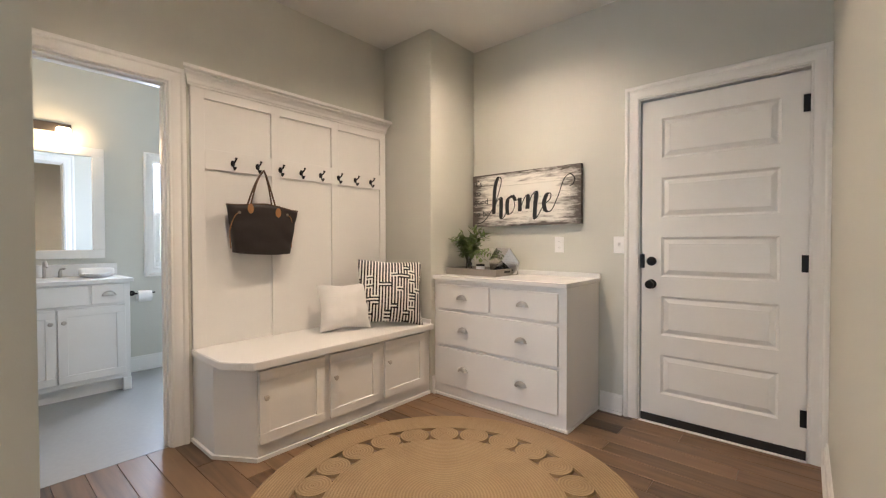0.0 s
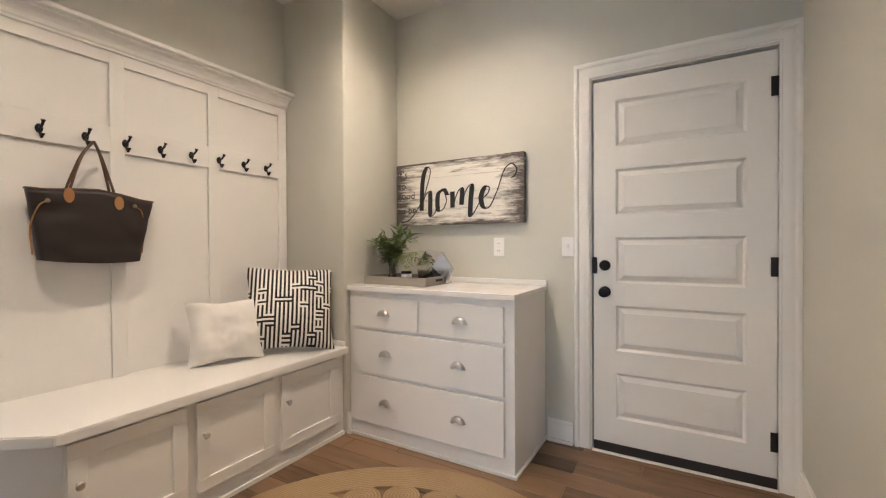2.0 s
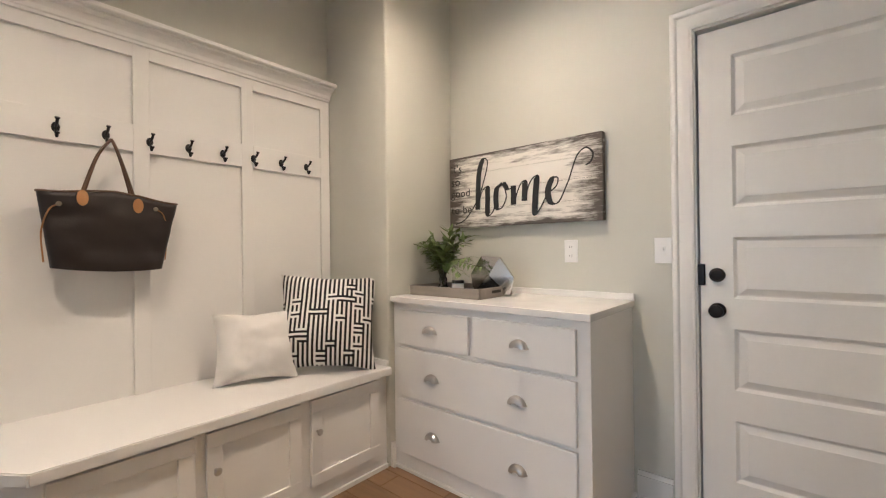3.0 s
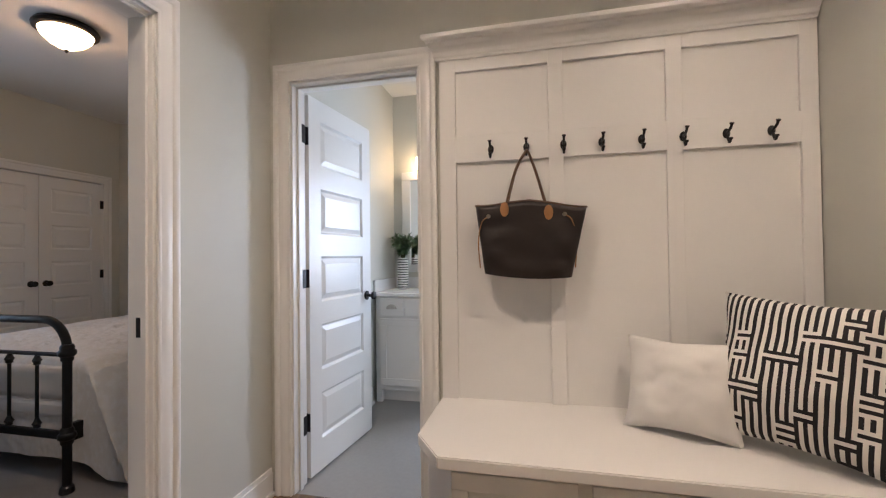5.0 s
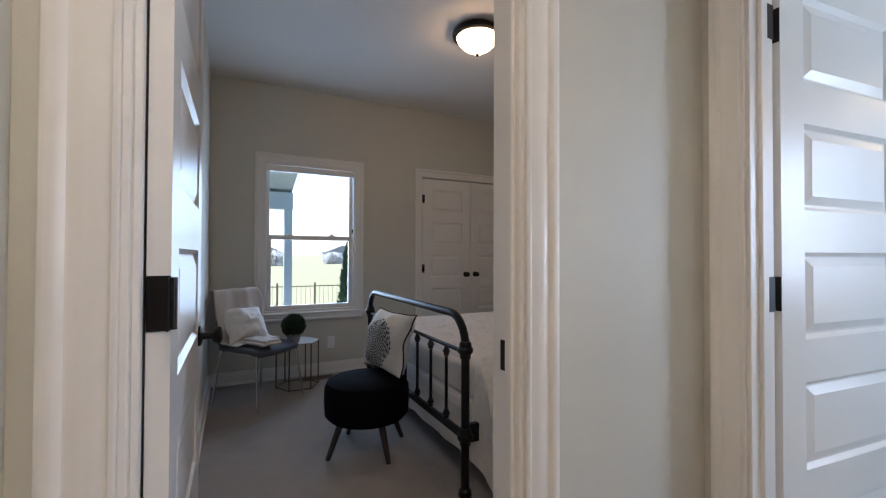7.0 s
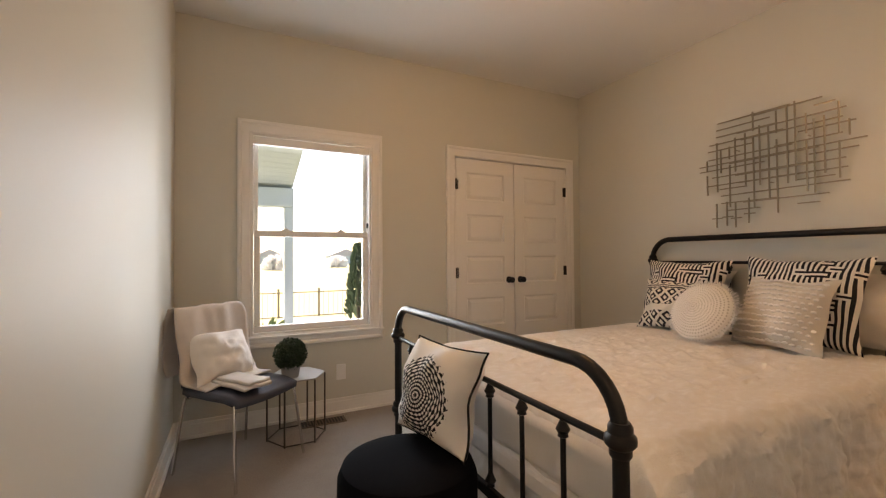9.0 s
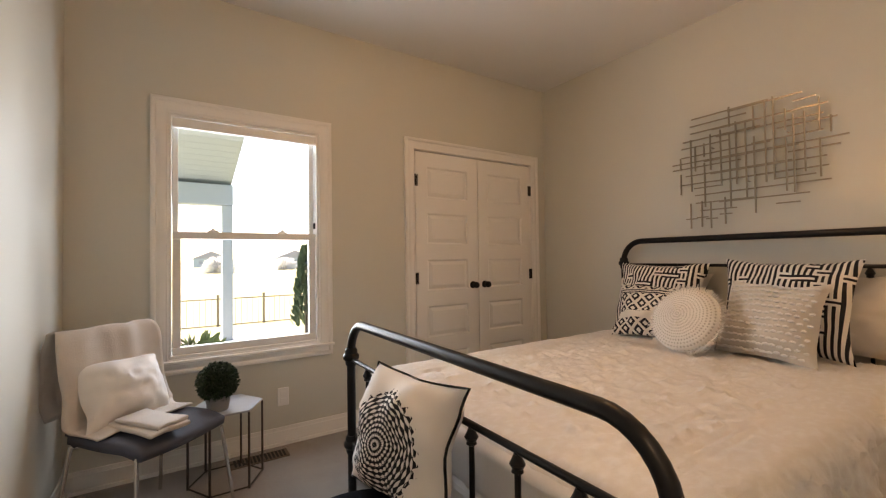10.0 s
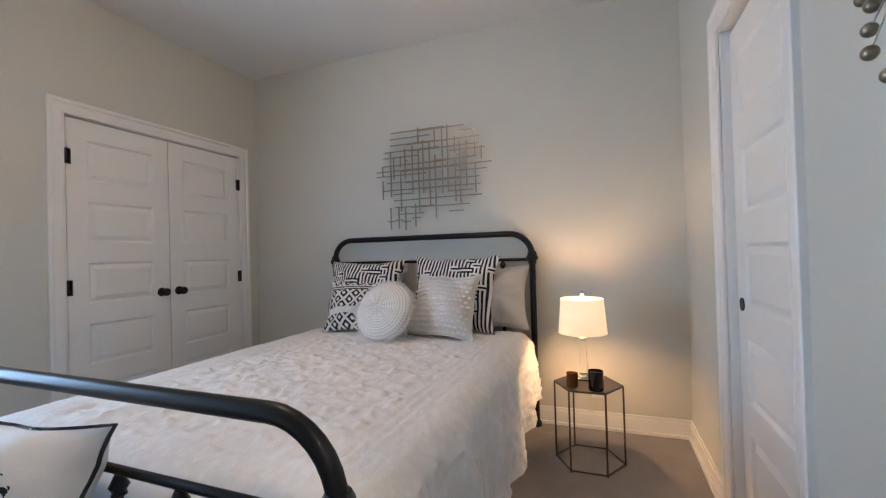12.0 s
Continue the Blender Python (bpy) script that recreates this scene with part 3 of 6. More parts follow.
def panel_door(name, label, m, w, h, knobs=(1, -1), hinge_side=1, knob_z=0.9, hinges=True, knob_x=None, kind="structure", plain_hinges=(0.2, 1.0, 1.8), open_edge=False, **kw):
    d = thing(name, label, "door", m, kind=kind)
    frame_boxes, pm, stile, zs = door_pieces(w, h, **kw)
    for n, x0, x1, z0, z1 in frame_boxes:
        part(n, box(x0, x1, -0.018, 0.018, z0, z1), TRIM, d)
    first = part("panel", pm, TRIM, d, at=pose(stile, 0, zs[0]), smooth=False)
    for z in zs[1:]:
        again(first, d, pose(stile, 0, z))
    kx = w - 0.06 if knob_x is None else knob_x
    for s in knobs:
        part("knob", knob_mesh(s), BRONZE, d, "dark bronze round knob", pose(kx, s * 0.018, knob_z))
    if hinges:
        hm = None
        for z in plain_hinges:
            at = pose(-0.004, hinge_side * 0.021, z * h / 2.03)
            hm = part("hinge", hinge_mesh(), BRONZE, d, "dark bronze hinge", at) if hm is None else again(hm, d, at)
            if open_edge:
                part("hinge_leaf", box(-0.003, 0.0005, -0.0175, 0.0175, -0.048, 0.048, 0.001), BRONZE, d, "dark bronze hinge leaf", pose(0, 0, z * h / 2.03))
    return d


# garage door, closed: hinge on its east side, seen from the south
gd = panel_door("door_garage", "white five-panel door, closed, with black deadbolt", pose(0.2155, MY1 + 0.03, 0.022, 0, 0, 180), 0.812, 2.015, knobs=(1,), hinge_side=1, knob_z=0.86, stile=0.115, knob_x=0.812 - 0.06, plain_hinges=(0.20, 1.02, 1.86))
part("deadbolt", lathe(bmesh.new(), [(0.029, 0), (0.029, 0.010), (0.024, 0.016), (0.02, 0.022), (0.012, 0.024)], 20, pose(0, 0, 0, -90)), BRONZE, gd, "black round deadbolt", pose(0.752, 0.018, 1.005))
part("latch_guard", box(-0.012, 0.016, 0.0, 0.014, -0.045, 0.045, 0.003), BRONZE, gd, "black latch plate", pose(0.806, 0.014, 1.005))
part("sweep", box(0.0, 0.812, 0.019, 0.028, -0.018, 0.03, 0.002), RUBBER, gd, "black rubber door sweep")
single("door_sill", box(-0.604, 0.219, MY1 - 0.02, MY1 + 0.15, -0.012, 0.004, 0.003), TRIM, "white painted door sill", "threshold", kind="structure")

# bathroom door, open against the south wall of the bathroom
bd = panel_door("door_bathroom", "white five-panel door, standing open", pose(-2.612, 0.093, 0.012, 0, 0, 174.5), 0.672, 2.02, knobs=(1, -1), hinge_side=1, knob_z=0.9, stile=0.105, open_edge=True, plain_hinges=(0.29, 1.05, 1.81))
for z in (0.29, 1.05, 1.81):
    part("hinge_leaf", box(-0.02, 0.02, 0.0, 0.003, -0.048, 0.048, 0.001), BRONZE, bd, "dark bronze hinge leaf on jamb", bd.matrix_basis.inverted() @ pose(MX0 - 0.097, 0.1032, 0.012 + z * 2.02 / 2.03))
# bedroom door, open against the east wall of the bedroom
panel_door("door_bedroom", "white five-panel door, standing open", pose(-1.134, BY1 - 0.012, 0.012, 0, 0, -90.6), 0.672, 2.02, knobs=(1, -1), hinge_side=-1, knob_z=0.9, stile=0.105, open_edge=True, plain_hinges=(0.29, 1.07, 1.81))
single("strike_plate", box(0, 0.003, -0.018, 0.018, -0.035, 0.035, 0.001), BRONZE, "dark bronze strike plate on white jamb", "strike plate", pose(-1.812, -0.075, 0.93))
# closet pair and pocket door
for k, (x, turn, side) in enumerate(((-3.117, 180, -1), (-4.333, 0, 1))):
    panel_door("door_closet", "white five-panel closet door, closed, round bronze knob", pose(x, BY0 - 0.022, 0.012, 0, 0, turn), 0.605, 1.995, knobs=(side,), hinge_side=side, knob_z=0.93, stile=0.105, plain_hinges=(0.2, 1.02, 1.80))
pk = panel_door("door_pocket", "white five-panel pocket door, closed", pose(-3.66, -0.075, 0.012, 0, 0, 0), 0.642, 2.0, knobs=(), hinges=False, stile=0.10)
part("flush_pull", lathe(bmesh.new(), [(0.026, 0), (0.026, 0.004), (0.02, 0.005), (0.018, 0.002)], 20, pose(0, 0, 0, 90)), BRONZE, pk, "dark bronze round flush pull", pose(0.055, -0.018, 0.91))


# ---- windows ----
def sash(parent, w, h, rail, m):
    bm = bmesh.new()
    for a in ((0, w, 0, rail), (0, w, h - rail, h), (0, rail, rail, h - rail), (w - rail, w, rail, h - rail)):
        bx(bm, a[0], a[1], -0.016, 0.016, a[2], a[3], 0.003)
    s = part("sash", bm, TRIM, parent, at=m)
    p = part("pane", box(rail - 0.004, w - rail + 0.004, -0.002, 0.002, rail - 0.004, h - rail + 0.004), PANE, s, "clear window glass")
    p.visible_shadow = False
    return s


def window(name, label, m, w, h, blind=True):
    """Double-hung window; x across, y outwards, z up, from the lower left of the opening."""
    win = thing(name, label, "window", m, kind="structure")
    bm = bmesh.new()
    for a in ((-0.0, w, 0, 0.025), (0, w, h - 0.025, h), (0, 0.022, 0.025, h - 0.025), (w - 0.022, w, 0.025, h - 0.025)):
        bx(bm, a[0], a[1], 0.002, 0.135, a[2], a[3], 0.002)
    part("window_frame", bm, TRIM, win, "white painted window frame")
    sash(win, w - 0.05, h * 0.5, 0.042, pose(0.025, 0.045, 0.025))
    sash(win, w - 0.05, h * 0.5 - 0.02, 0.03, pose(0.025, 0.085, h * 0.5 - 0.005))
    for f in (0.27, 0.73):
        lk = bmesh.new()
        bx(lk, -0.028, 0.028, -0.012, 0.012, 0, 0.012, 0.004)
        cyl(lk, (0, 0, 0.012), (0, 0, 0.022), 0.011)
        part("sash_lock", lk, TRIM, win, "white sash lock", pose(w * f, 0.045, 0.025 + h * 0.5))
    if blind:
        b = bmesh.new()
        bx(b, 0.024, w - 0.024, 0.004, 0.03, h - 0.085, h - 0.03, 0.004)
        part("blind_headrail", b, TRIM, win, "white raised roller blind")
        part("tilt_latch", box(w - 0.034, w - 0.022, 0.03, 0.05, h * 0.5 + 0.06, h * 0.5 + 0.10, 0.003), BRONZE, win, "dark tilt latch")
    return win


window("window_bedroom", "white double-hung window with clear panes", pose(-1.51, BY0, 0.61, 0, 0, 180), 0.865, 1.42)
casing("trim_window_bedroom", "x", BY0, 1, -2.368, -1.517, 2.022, 0.085, 0.618, True)
single("window_sill", box(-2.46, -1.425, BY0 + 0.002, BY0 + 0.035, 0.594, 0.612, 0.004, 2), TRIM, "white painted window sill", "window sill", kind="structure")
window("window_bath", "white bathroom window with bright panes", pose(TX0, 1.15, 0.91, 0, 0, 90), 0.6, 0.99, False)
casing("trim_window_bath", "y", TX0, 1, 1.157, 1.743, 1.892, 0.075, 0.918, True)
# Unseen window, put in to carry the assumed hall daylight.
window("window_hall_assumed", "assumed large white hall window out of view, clear panes", pose(0.19, HY0, 0.3, 0, 0, 180), 1.0, 2.1, False)

# ---- fixed light fixtures ----
dl = thing("ceiling_light", "round bronze flush ceiling light, lit frosted bowl", "ceiling light", pose(-2.79, -1.80, CEIL) @ Matrix.Diagonal((0.97, 0.97, 1.22, 1)))
part("canopy", lathe(bmesh.new(), [(0.165, -0.040), (0.180, -0.034), (0.185, -0.02), (0.175, -0.006), (0.160, 0.0)], 36), BRONZE, dl, "dark bronze rim")
part("bowl", lathe(bmesh.new(), [(0.004, -0.125), (0.05, -0.118), (0.10, -0.095), (0.14, -0.062), (0.152, -0.038)], 36), BOWL, dl, "lit frosted glass bowl")
part("finial", lathe(bmesh.new(), [(0.003, -0.148), (0.010, -0.142), (0.012, -0.134), (0.006, -0.126)], 14), BRONZE, dl, "bronze finial")
# These downlights are out of view: assumed fixtures that light mudroom and hall.
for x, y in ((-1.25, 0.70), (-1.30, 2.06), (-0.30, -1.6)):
    can = thing("downlight", "assumed round white ceiling downlight out of view, lit", "downlight", pose(x, y, CEIL), group="recessed downlights")
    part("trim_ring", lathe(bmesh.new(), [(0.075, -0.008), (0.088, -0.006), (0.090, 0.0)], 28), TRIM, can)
    # Collar hangs below the ceiling to keep light off the upper walls.
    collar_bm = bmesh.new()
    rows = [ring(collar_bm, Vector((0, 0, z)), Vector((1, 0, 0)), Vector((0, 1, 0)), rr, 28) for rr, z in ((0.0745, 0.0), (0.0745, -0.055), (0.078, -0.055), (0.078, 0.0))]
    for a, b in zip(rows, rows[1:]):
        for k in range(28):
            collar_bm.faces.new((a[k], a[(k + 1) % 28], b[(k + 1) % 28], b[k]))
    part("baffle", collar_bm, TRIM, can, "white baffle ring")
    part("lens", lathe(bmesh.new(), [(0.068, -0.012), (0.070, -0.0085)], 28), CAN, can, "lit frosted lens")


# ---- mudroom: hall tree bench ----
def shaker(w, h, parent, m, t=0.019, rail=0.055):
    """Shaker cabinet door, x across, outward -y: a sunk panel with its stiles and rails."""
    d = part("door", box(rail - 0.004, w - rail + 0.004, -t + 0.009, -0.001, rail - 0.004, h - rail + 0.004), CABINET, parent, at=m)
    for n, a in (("rail", (0, w, 0, rail)), ("rail", (0, w, h - rail, h)), ("stile", (0, rail, rail, h - rail)), ("stile", (w - rail, w, rail, h - rail))):
        part(n, box(a[0], a[1], -t, 0, a[2], a[3], 0.0015), CABINET, d)
    return d


def round_knob():
    return lathe(bmesh.new(), [(0.006, 0), (0.005, 0.012), (0.013, 0.018), (0.015, 0.024), (0.010, 0.029)], 16, pose(0, 0, 0, 90))


def cup_pull():
    """Half-dome bin pull, outward -y, open below."""
    bm = bmesh.new()
    rows = []
    for i in range(9):
        a = math.pi * i / 8
        rows.append([bm.verts.new((0.043 * math.cos(a) * math.cos(b) ** 0.5, -0.024 * math.sin(b) ** 0.8 - 0.002, -0.012 + 0.036 * math.sin(a) * math.cos(b) ** 0.6)) for b in [0, 0.35, 0.7, 1.0, 1.25, 1.45]])
    for a, b in zip(rows, rows[1:]):
        for k in range(5):
            bm.faces.new((a[k], a[k + 1], b[k + 1], b[k]))
    bx(bm, -0.046, 0.046, -0.004, 0, -0.014, -0.008, 0.001)
    return bm


tree = thing("hall_tree_panel", "white board-and-batten panel wall with crown shelf", "wall panel", kind="structure")
Y0, Y1, BENCH = 0.862, 2.322, 0.535
part("back_panel", box(MX0 + 0.001, MX0 + 0.010, Y0, Y1, BENCH, 2.06), CABINET, tree)
bm = bmesh.new()
for y0, y1 in ((Y0, 0.935), (1.338, 1.398), (1.798, 1.858), (2.262, Y1)):
    bx(bm, MX0 + 0.010, MX0 + 0.024, y0, y1, BENCH, 2.06, 0.001)
part("batten", bm, CABINET, tree)
for y0, y1 in ((0.935, 1.338), (1.398, 1.798), (1.858, 2.262)):
    part("top_rail", box(MX0 + 0.010, MX0 + 0.024, y0, y1, 1.99, 2.06, 0.001), CABINET, tree)
    part("hook_rail", box(MX0 + 0.010, MX0 + 0.024, y0, y1, 1.582, 1.70, 0.001), CABINET, tree)
crown_profile = [(0.001, 2.045), (0.034, 2.045), (0.036, 2.055), (0.042, 2.060), (0.048, 2.076), (0.064, 2.094), (0.084, 2.104), (0.086, 2.112), (0.108, 2.114), (0.112, 2.118), (0.112, 2.132), (0.108, 2.135), (0.001, 2.135)]
bm = bmesh.new()
ends = [[bm.verts.new((MX0 + d, (Y0 - 0.55 * d) if k == 0 else Y1 - 0.002, z)) for d, z in crown_profile] for k in (0, 1)]
for k in range(len(crown_profile)):
    q = (k + 1) % len(crown_profile)
    bm.faces.new((ends[0][k], ends[0][q], ends[1][q], ends[1][k]))
bm.faces.new(ends[0])
bm.faces.new(ends[1][::-1])
part("crown", bm, CABINET, tree, "white painted crown ledge")


def hook(y):
    h = thing("coat_hook", "black iron double coat hook on white rail", "hook", pose(MX0 + 0.024, y, 1.632), group="coat hooks")
    part("plate", lathe(bmesh.new(), [(0.013, 0), (0.013, 0.004), (0.007, 0.008)], 16, pose(0, 0, 0, 0, 90) @ Matrix.Diagonal((1.5, 1, 1, 1))), BLACK, h)
    part("upper_prong", tube(bmesh.new(), smooth_line([(0.004, 0, 0.0), (0.024, 0, 0.004), (0.043, 0, 0.014), (0.052, 0, 0.028)], 4), lambda t: 0.0052 + 0.003 * (t > 0.85), 8), BLACK, h)
    part("lower_prong", tube(bmesh.new(), smooth_line([(0.004, 0, -0.006), (0.016, 0, -0.024), (0.026, 0, -0.040), (0.036, 0, -0.036), (0.040, 0, -0.024)], 4), lambda t: 0.0048 + 0.003 * (t > 0.85), 8), BLACK, h)
    return h


first = hook(1.092)
for i in range(1, 8):
    copy_thing(first, pose(MX0 + 0.024, 1.092 + i * 0.153, 1.632))

bench = thing("storage_bench", "white built-in bench with three shaker doors", "bench")
BF = -1.955


def prism(bm, outline, z0, z1):
    lo, hi = [bm.verts.new((x, y, z0)) for x, y in outline], [bm.verts.new((x, y, z1)) for x, y in outline]
    bm.faces.new(lo[::-1])
    bm.faces.new(hi)
    for k in range(len(lo)):
        bm.faces.new((lo[k], lo[(k + 1) % len(lo)], hi[(k + 1) % len(lo)], hi[k]))
    return bm


part("body", prism(bmesh.new(), [(MX0 + 0.001, 0.866), (-2.17, 0.866), (BF, 1.0), (BF, Y1), (MX0 + 0.001, Y1)][::1], 0.0, 0.495), CABINET, bench)
seat = prism(bmesh.new(), [(MX0 + 0.001, 0.858), (-2.06, 0.858), (-1.905, 0.965), (-1.905, 2.322), (MX0 + 0.001, 2.322)], 0.495, BENCH)
bmesh.ops.bevel(seat, geom=seat.edges[:], offset=0.004, segments=2, affect="EDGES")
part("seat_top", seat, CABINET, bench, "white painted bench top")
part("shoe_mould", prism(bmesh.new(), [(MX0 + 0.001, 0.852), (-2.165, 0.852), (BF + 0.013, 0.992), (BF + 0.013, Y1), (BF, Y1), (BF, 1.0), (-2.17, 0.866), (MX0 + 0.001, 0.866)], 0.0, 0.02), TRIM, bench)
part("upstand", box(MX0 + 0.03, -1.93, 2.305, 2.322, BENCH, BENCH + 0.03, 0.002), CABINET, bench)
for y0, y1 in ((0.985 + 0.02, 1.395), (1.435, 1.815), (1.865, 2.255)):
    d = shaker(y1 - y0, 0.385, bench, pose(BF + 0.002, y0, 0.092, 0, 0, 90))
    part("knob", round_knob(), NICKEL, d, "brushed nickel knob", pose(0.028, -0.019, 0.245))

# ---- mudroom: chest of drawers ----
chest = thing("drawer_cabinet", "white built-in cabinet with five drawers and cup pulls", "cabinet")
CX0, CX1, CF = -1.930, -0.868, 2.362
part("body", box(CX0, CX1, CF, MY1 - 0.001, 0.0, 0.872, 0.002), CABINET, chest)
part("toe_mould", box(CX0, CX1 + 0.012, CF - 0.012, CF, 0.0, 0.02, 0.003), TRIM, chest)
part("side_mould", box(CX1, CX1 + 0.012, CF, MY1 - 0.001, 0.0, 0.02, 0.003), TRIM, chest)
for x0, x1, z0, z1, pulls in ((-1.885, -1.425, 0.66, 0.838, (0.5,)), (-1.400, -0.920, 0.66, 0.838, (0.5,)), (-1.885, -0.920, 0.392, 0.640, (0.25, 0.74)), (-1.885, -0.920, 0.095, 0.372, (0.25, 0.74))):
    d = part("drawer", box(0, x1 - x0, -0.019, 0, 0, z1 - z0, 0.0025), CABINET, chest, at=pose(x0, CF, z0))
    for p in pulls:
        part("cup_pull", cup_pull(), NICKEL, d, "brushed nickel cup pull", pose((x1 - x0) * p, -0.019, (z1 - z0) * 0.5))
top = thing("cabinet_top", "white quartz top with low upstand", "countertop")
part("slab", box(CX0 + 0.001, CX1 + 0.012, CF - 0.03, MY1 - 0.001, 0.873, 0.903, 0.003, 2), QUARTZ, top)
part("upstand", box(CX0 + 0.012, CX1 + 0.012, MY1 - 0.018, MY1 - 0.001, 0.903, 0.934, 0.002), QUARTZ, top)


# ---- round jute rug with cut-out rings ----
def rug():
    r = thing("jute_rug", "round braided natural jute rug with openwork ring", "rug", pose(-1.0, 1.395, 0.0))

    def annulus(r0, r1, seg=96, h=0.017):
        bm = bmesh.new()
        rows = []
        for rad, z in ((r0, 0.001), (r0, h), ((r0 + r1) / 2, h + 0.001), (r1 - 0.004, h), (r1, 0.001)):
            rows.append([bm.verts.new((rad * math.cos(2 * math.pi * i / seg) * (1 + 0.003 * math.sin(5 * i)), rad * math.sin(2 * math.pi * i / seg), z)) for i in range(seg)])
        for a, b in zip(rows, rows[1:]):
            for k in range(seg):
                bm.faces.new((a[k], a[(k + 1) % seg], b[(k + 1) % seg], b[k]))
        return bm
    part("centre", annulus(0.002, 0.548), JUTE, r)
    part("border", annulus(0.691, 0.868), JUTE, r)
    disc = None
    n = 22
    for i in range(n):
        a = 2 * math.pi * i / n
        at = pose(0.6195 * math.cos(a), 0.6195 * math.sin(a), 0, 0, 0, math.degrees(a))
        if disc is None:
            disc = part("ring_disc", annulus(0.002, 0.0878, 28, 0.0155), JUTE, r, "coiled jute disc", at)
        else:
            again(disc, r, at)
    return r


rug()

# ---- handbag ----
bag = thing("tote_bag", "dark brown leather tote bag hanging from hook", "bag", pose(-2.385, 1.243, 1.085))


def bag_body():
    bm = bmesh.new()
    nu, nv, rows = 40, 14, []
    for j in range(nv + 1):
        v = j / nv
        hw = 0.176 + 0.050 * v
        th = 0.055 - 0.022 * v
        row = []
        for i in range(nu):
            a = 2 * math.pi * i / nu
            cx, sx = math.cos(a), math.sin(a)
            x = hw * math.copysign(abs(cx) ** 0.55, cx)
            y = th * math.copysign(abs(sx) ** 0.6, sx)
            sag = 0.012 * v * (math.cos(math.pi * x / hw / 0.9)) - 0.012 * (1 - v) * (1 - (x / hw) ** 2)
            wr = 0.008 * noise.noise(Vector((x * 14, y * 20, v * 5)))
            row.append(bm.verts.new((y * (1 + wr * 8) + wr, x, v * 0.295 + sag)))
        rows.append(row)
    for a, b in zip(rows, rows[1:]):
        for k in range(nu):
            bm.faces.new((a[k], a[(k + 1) % nu], b[(k + 1) % nu], b[k]))
    bm.faces.new(rows[0][::-1])
    return bm, rows


bb, _rows = bag_body()
rim = [v.co.copy() for v in _rows[-1]]
body = part("body", bb, LEATHER, bag, at=pose(0, 0, 0, -2.5, 0, 0), smooth=True)
body.modifiers.new("thickness", "SOLIDIFY").thickness = 0.003
part("rim_binding", tube(bmesh.new(), rim, 0.004, 6, True), STRAP, bag, at=pose(0, 0, 0, -2.5, 0, 0))
for fx in (0.022, -0.02):
    part("handle", tube(bmesh.new(), smooth_line([(fx, -0.088, 0.265), (fx, -0.075, 0.32), (0.012 + fx * 0.3, -0.04, 0.44), (0.016, -0.002, 0.506), (0.016, 0.010, 0.507), (0.012 + fx * 0.3, 0.038, 0.43), (fx, 0.075, 0.30), (fx, 0.088, 0.245)], 5), 0.0055, 8), STRAP, bag, "worn brown leather handle")
for y, z in ((-0.088, 0.272), (0.088, 0.254)):
    tab = lathe(bmesh.new(), [(0.004, -0.003), (0.018, -0.002), (0.018, 0.002), (0.004, 0.003)], 14, pose(0, 0, 0, 0, 90) @ Matrix.Diagonal((1.7, 1, 1, 1)))
    part("handle_tab", tab, TAN, bag, "tan leather handle tab", pose(0.037, y, z))
for y, s in ((-0.155, -1), (0.150, 1)):
    part("side_lace", tube(bmesh.new(), smooth_line([(0.03, y, 0.245), (0.035, y + s * 0.028, 0.22), (0.012, y + s * 0.046, 0.14), (0.008, y + s * 0.040, 0.03)], 5), 0.0028, 6), TAN, bag, "thin tan leather lace")
    part("eyelet", lathe(bmesh.new(), [(0.009, 0), (0.009, 0.003), (0.004, 0.004)], 12, pose(0, 0, 0, 0, 90)), GOLD, bag, "brass eyelet", pose(0.034, y, 0.245))


# ---- pillows ----
def pillow_bm(w, h, t, n=26, ear=0.115, wrinkle=0.004, seed=0.0):
    """A stuffed square: x across, z up from its lower edge, y thickness."""
    bm = bmesh.new()
    sides = []
    for s in (-1, 1):
        g = []
        for j in range(n + 1):
            row = []
            for i in range(n + 1):
                u, v = 2 * i / n - 1, 2 * j / n - 1
                e = max(0.0, (1 - abs(u) ** 2.3) * (1 - abs(v) ** 2.3)) ** 0.5
                x = w / 2 * u * (1 - ear * (1 - v * v))
                z = h / 2 * v * (1 - ear * (1 - u * u))
                wr = wrinkle * (noise.noise(Vector((u * 3 + seed, v * 3, s))) * 2 + noise.noise(Vector((u * 8 + seed, v * 5, s * 3)))) * e
                bend = 0.06 * t * (u * u + v * v) * (1 + math.sin(seed * 3)) + 0.035 * noise.noise(Vector((u * 1.5 + seed, v * 1.5, 7)))
                row.append(bm.verts.new((x, s * (t / 2 * e + wr) + bend, z + h / 2)))
            g.append(row)
        sides.append(g)
        for j in range(n):
            for i in range(n):
                bm.faces.new((g[j][i], g[j][i + 1], g[j + 1][i + 1], g[j + 1][i]))
    bmesh.ops.remove_doubles(bm, verts=bm.verts[:], dist=1e-5)
    return bm


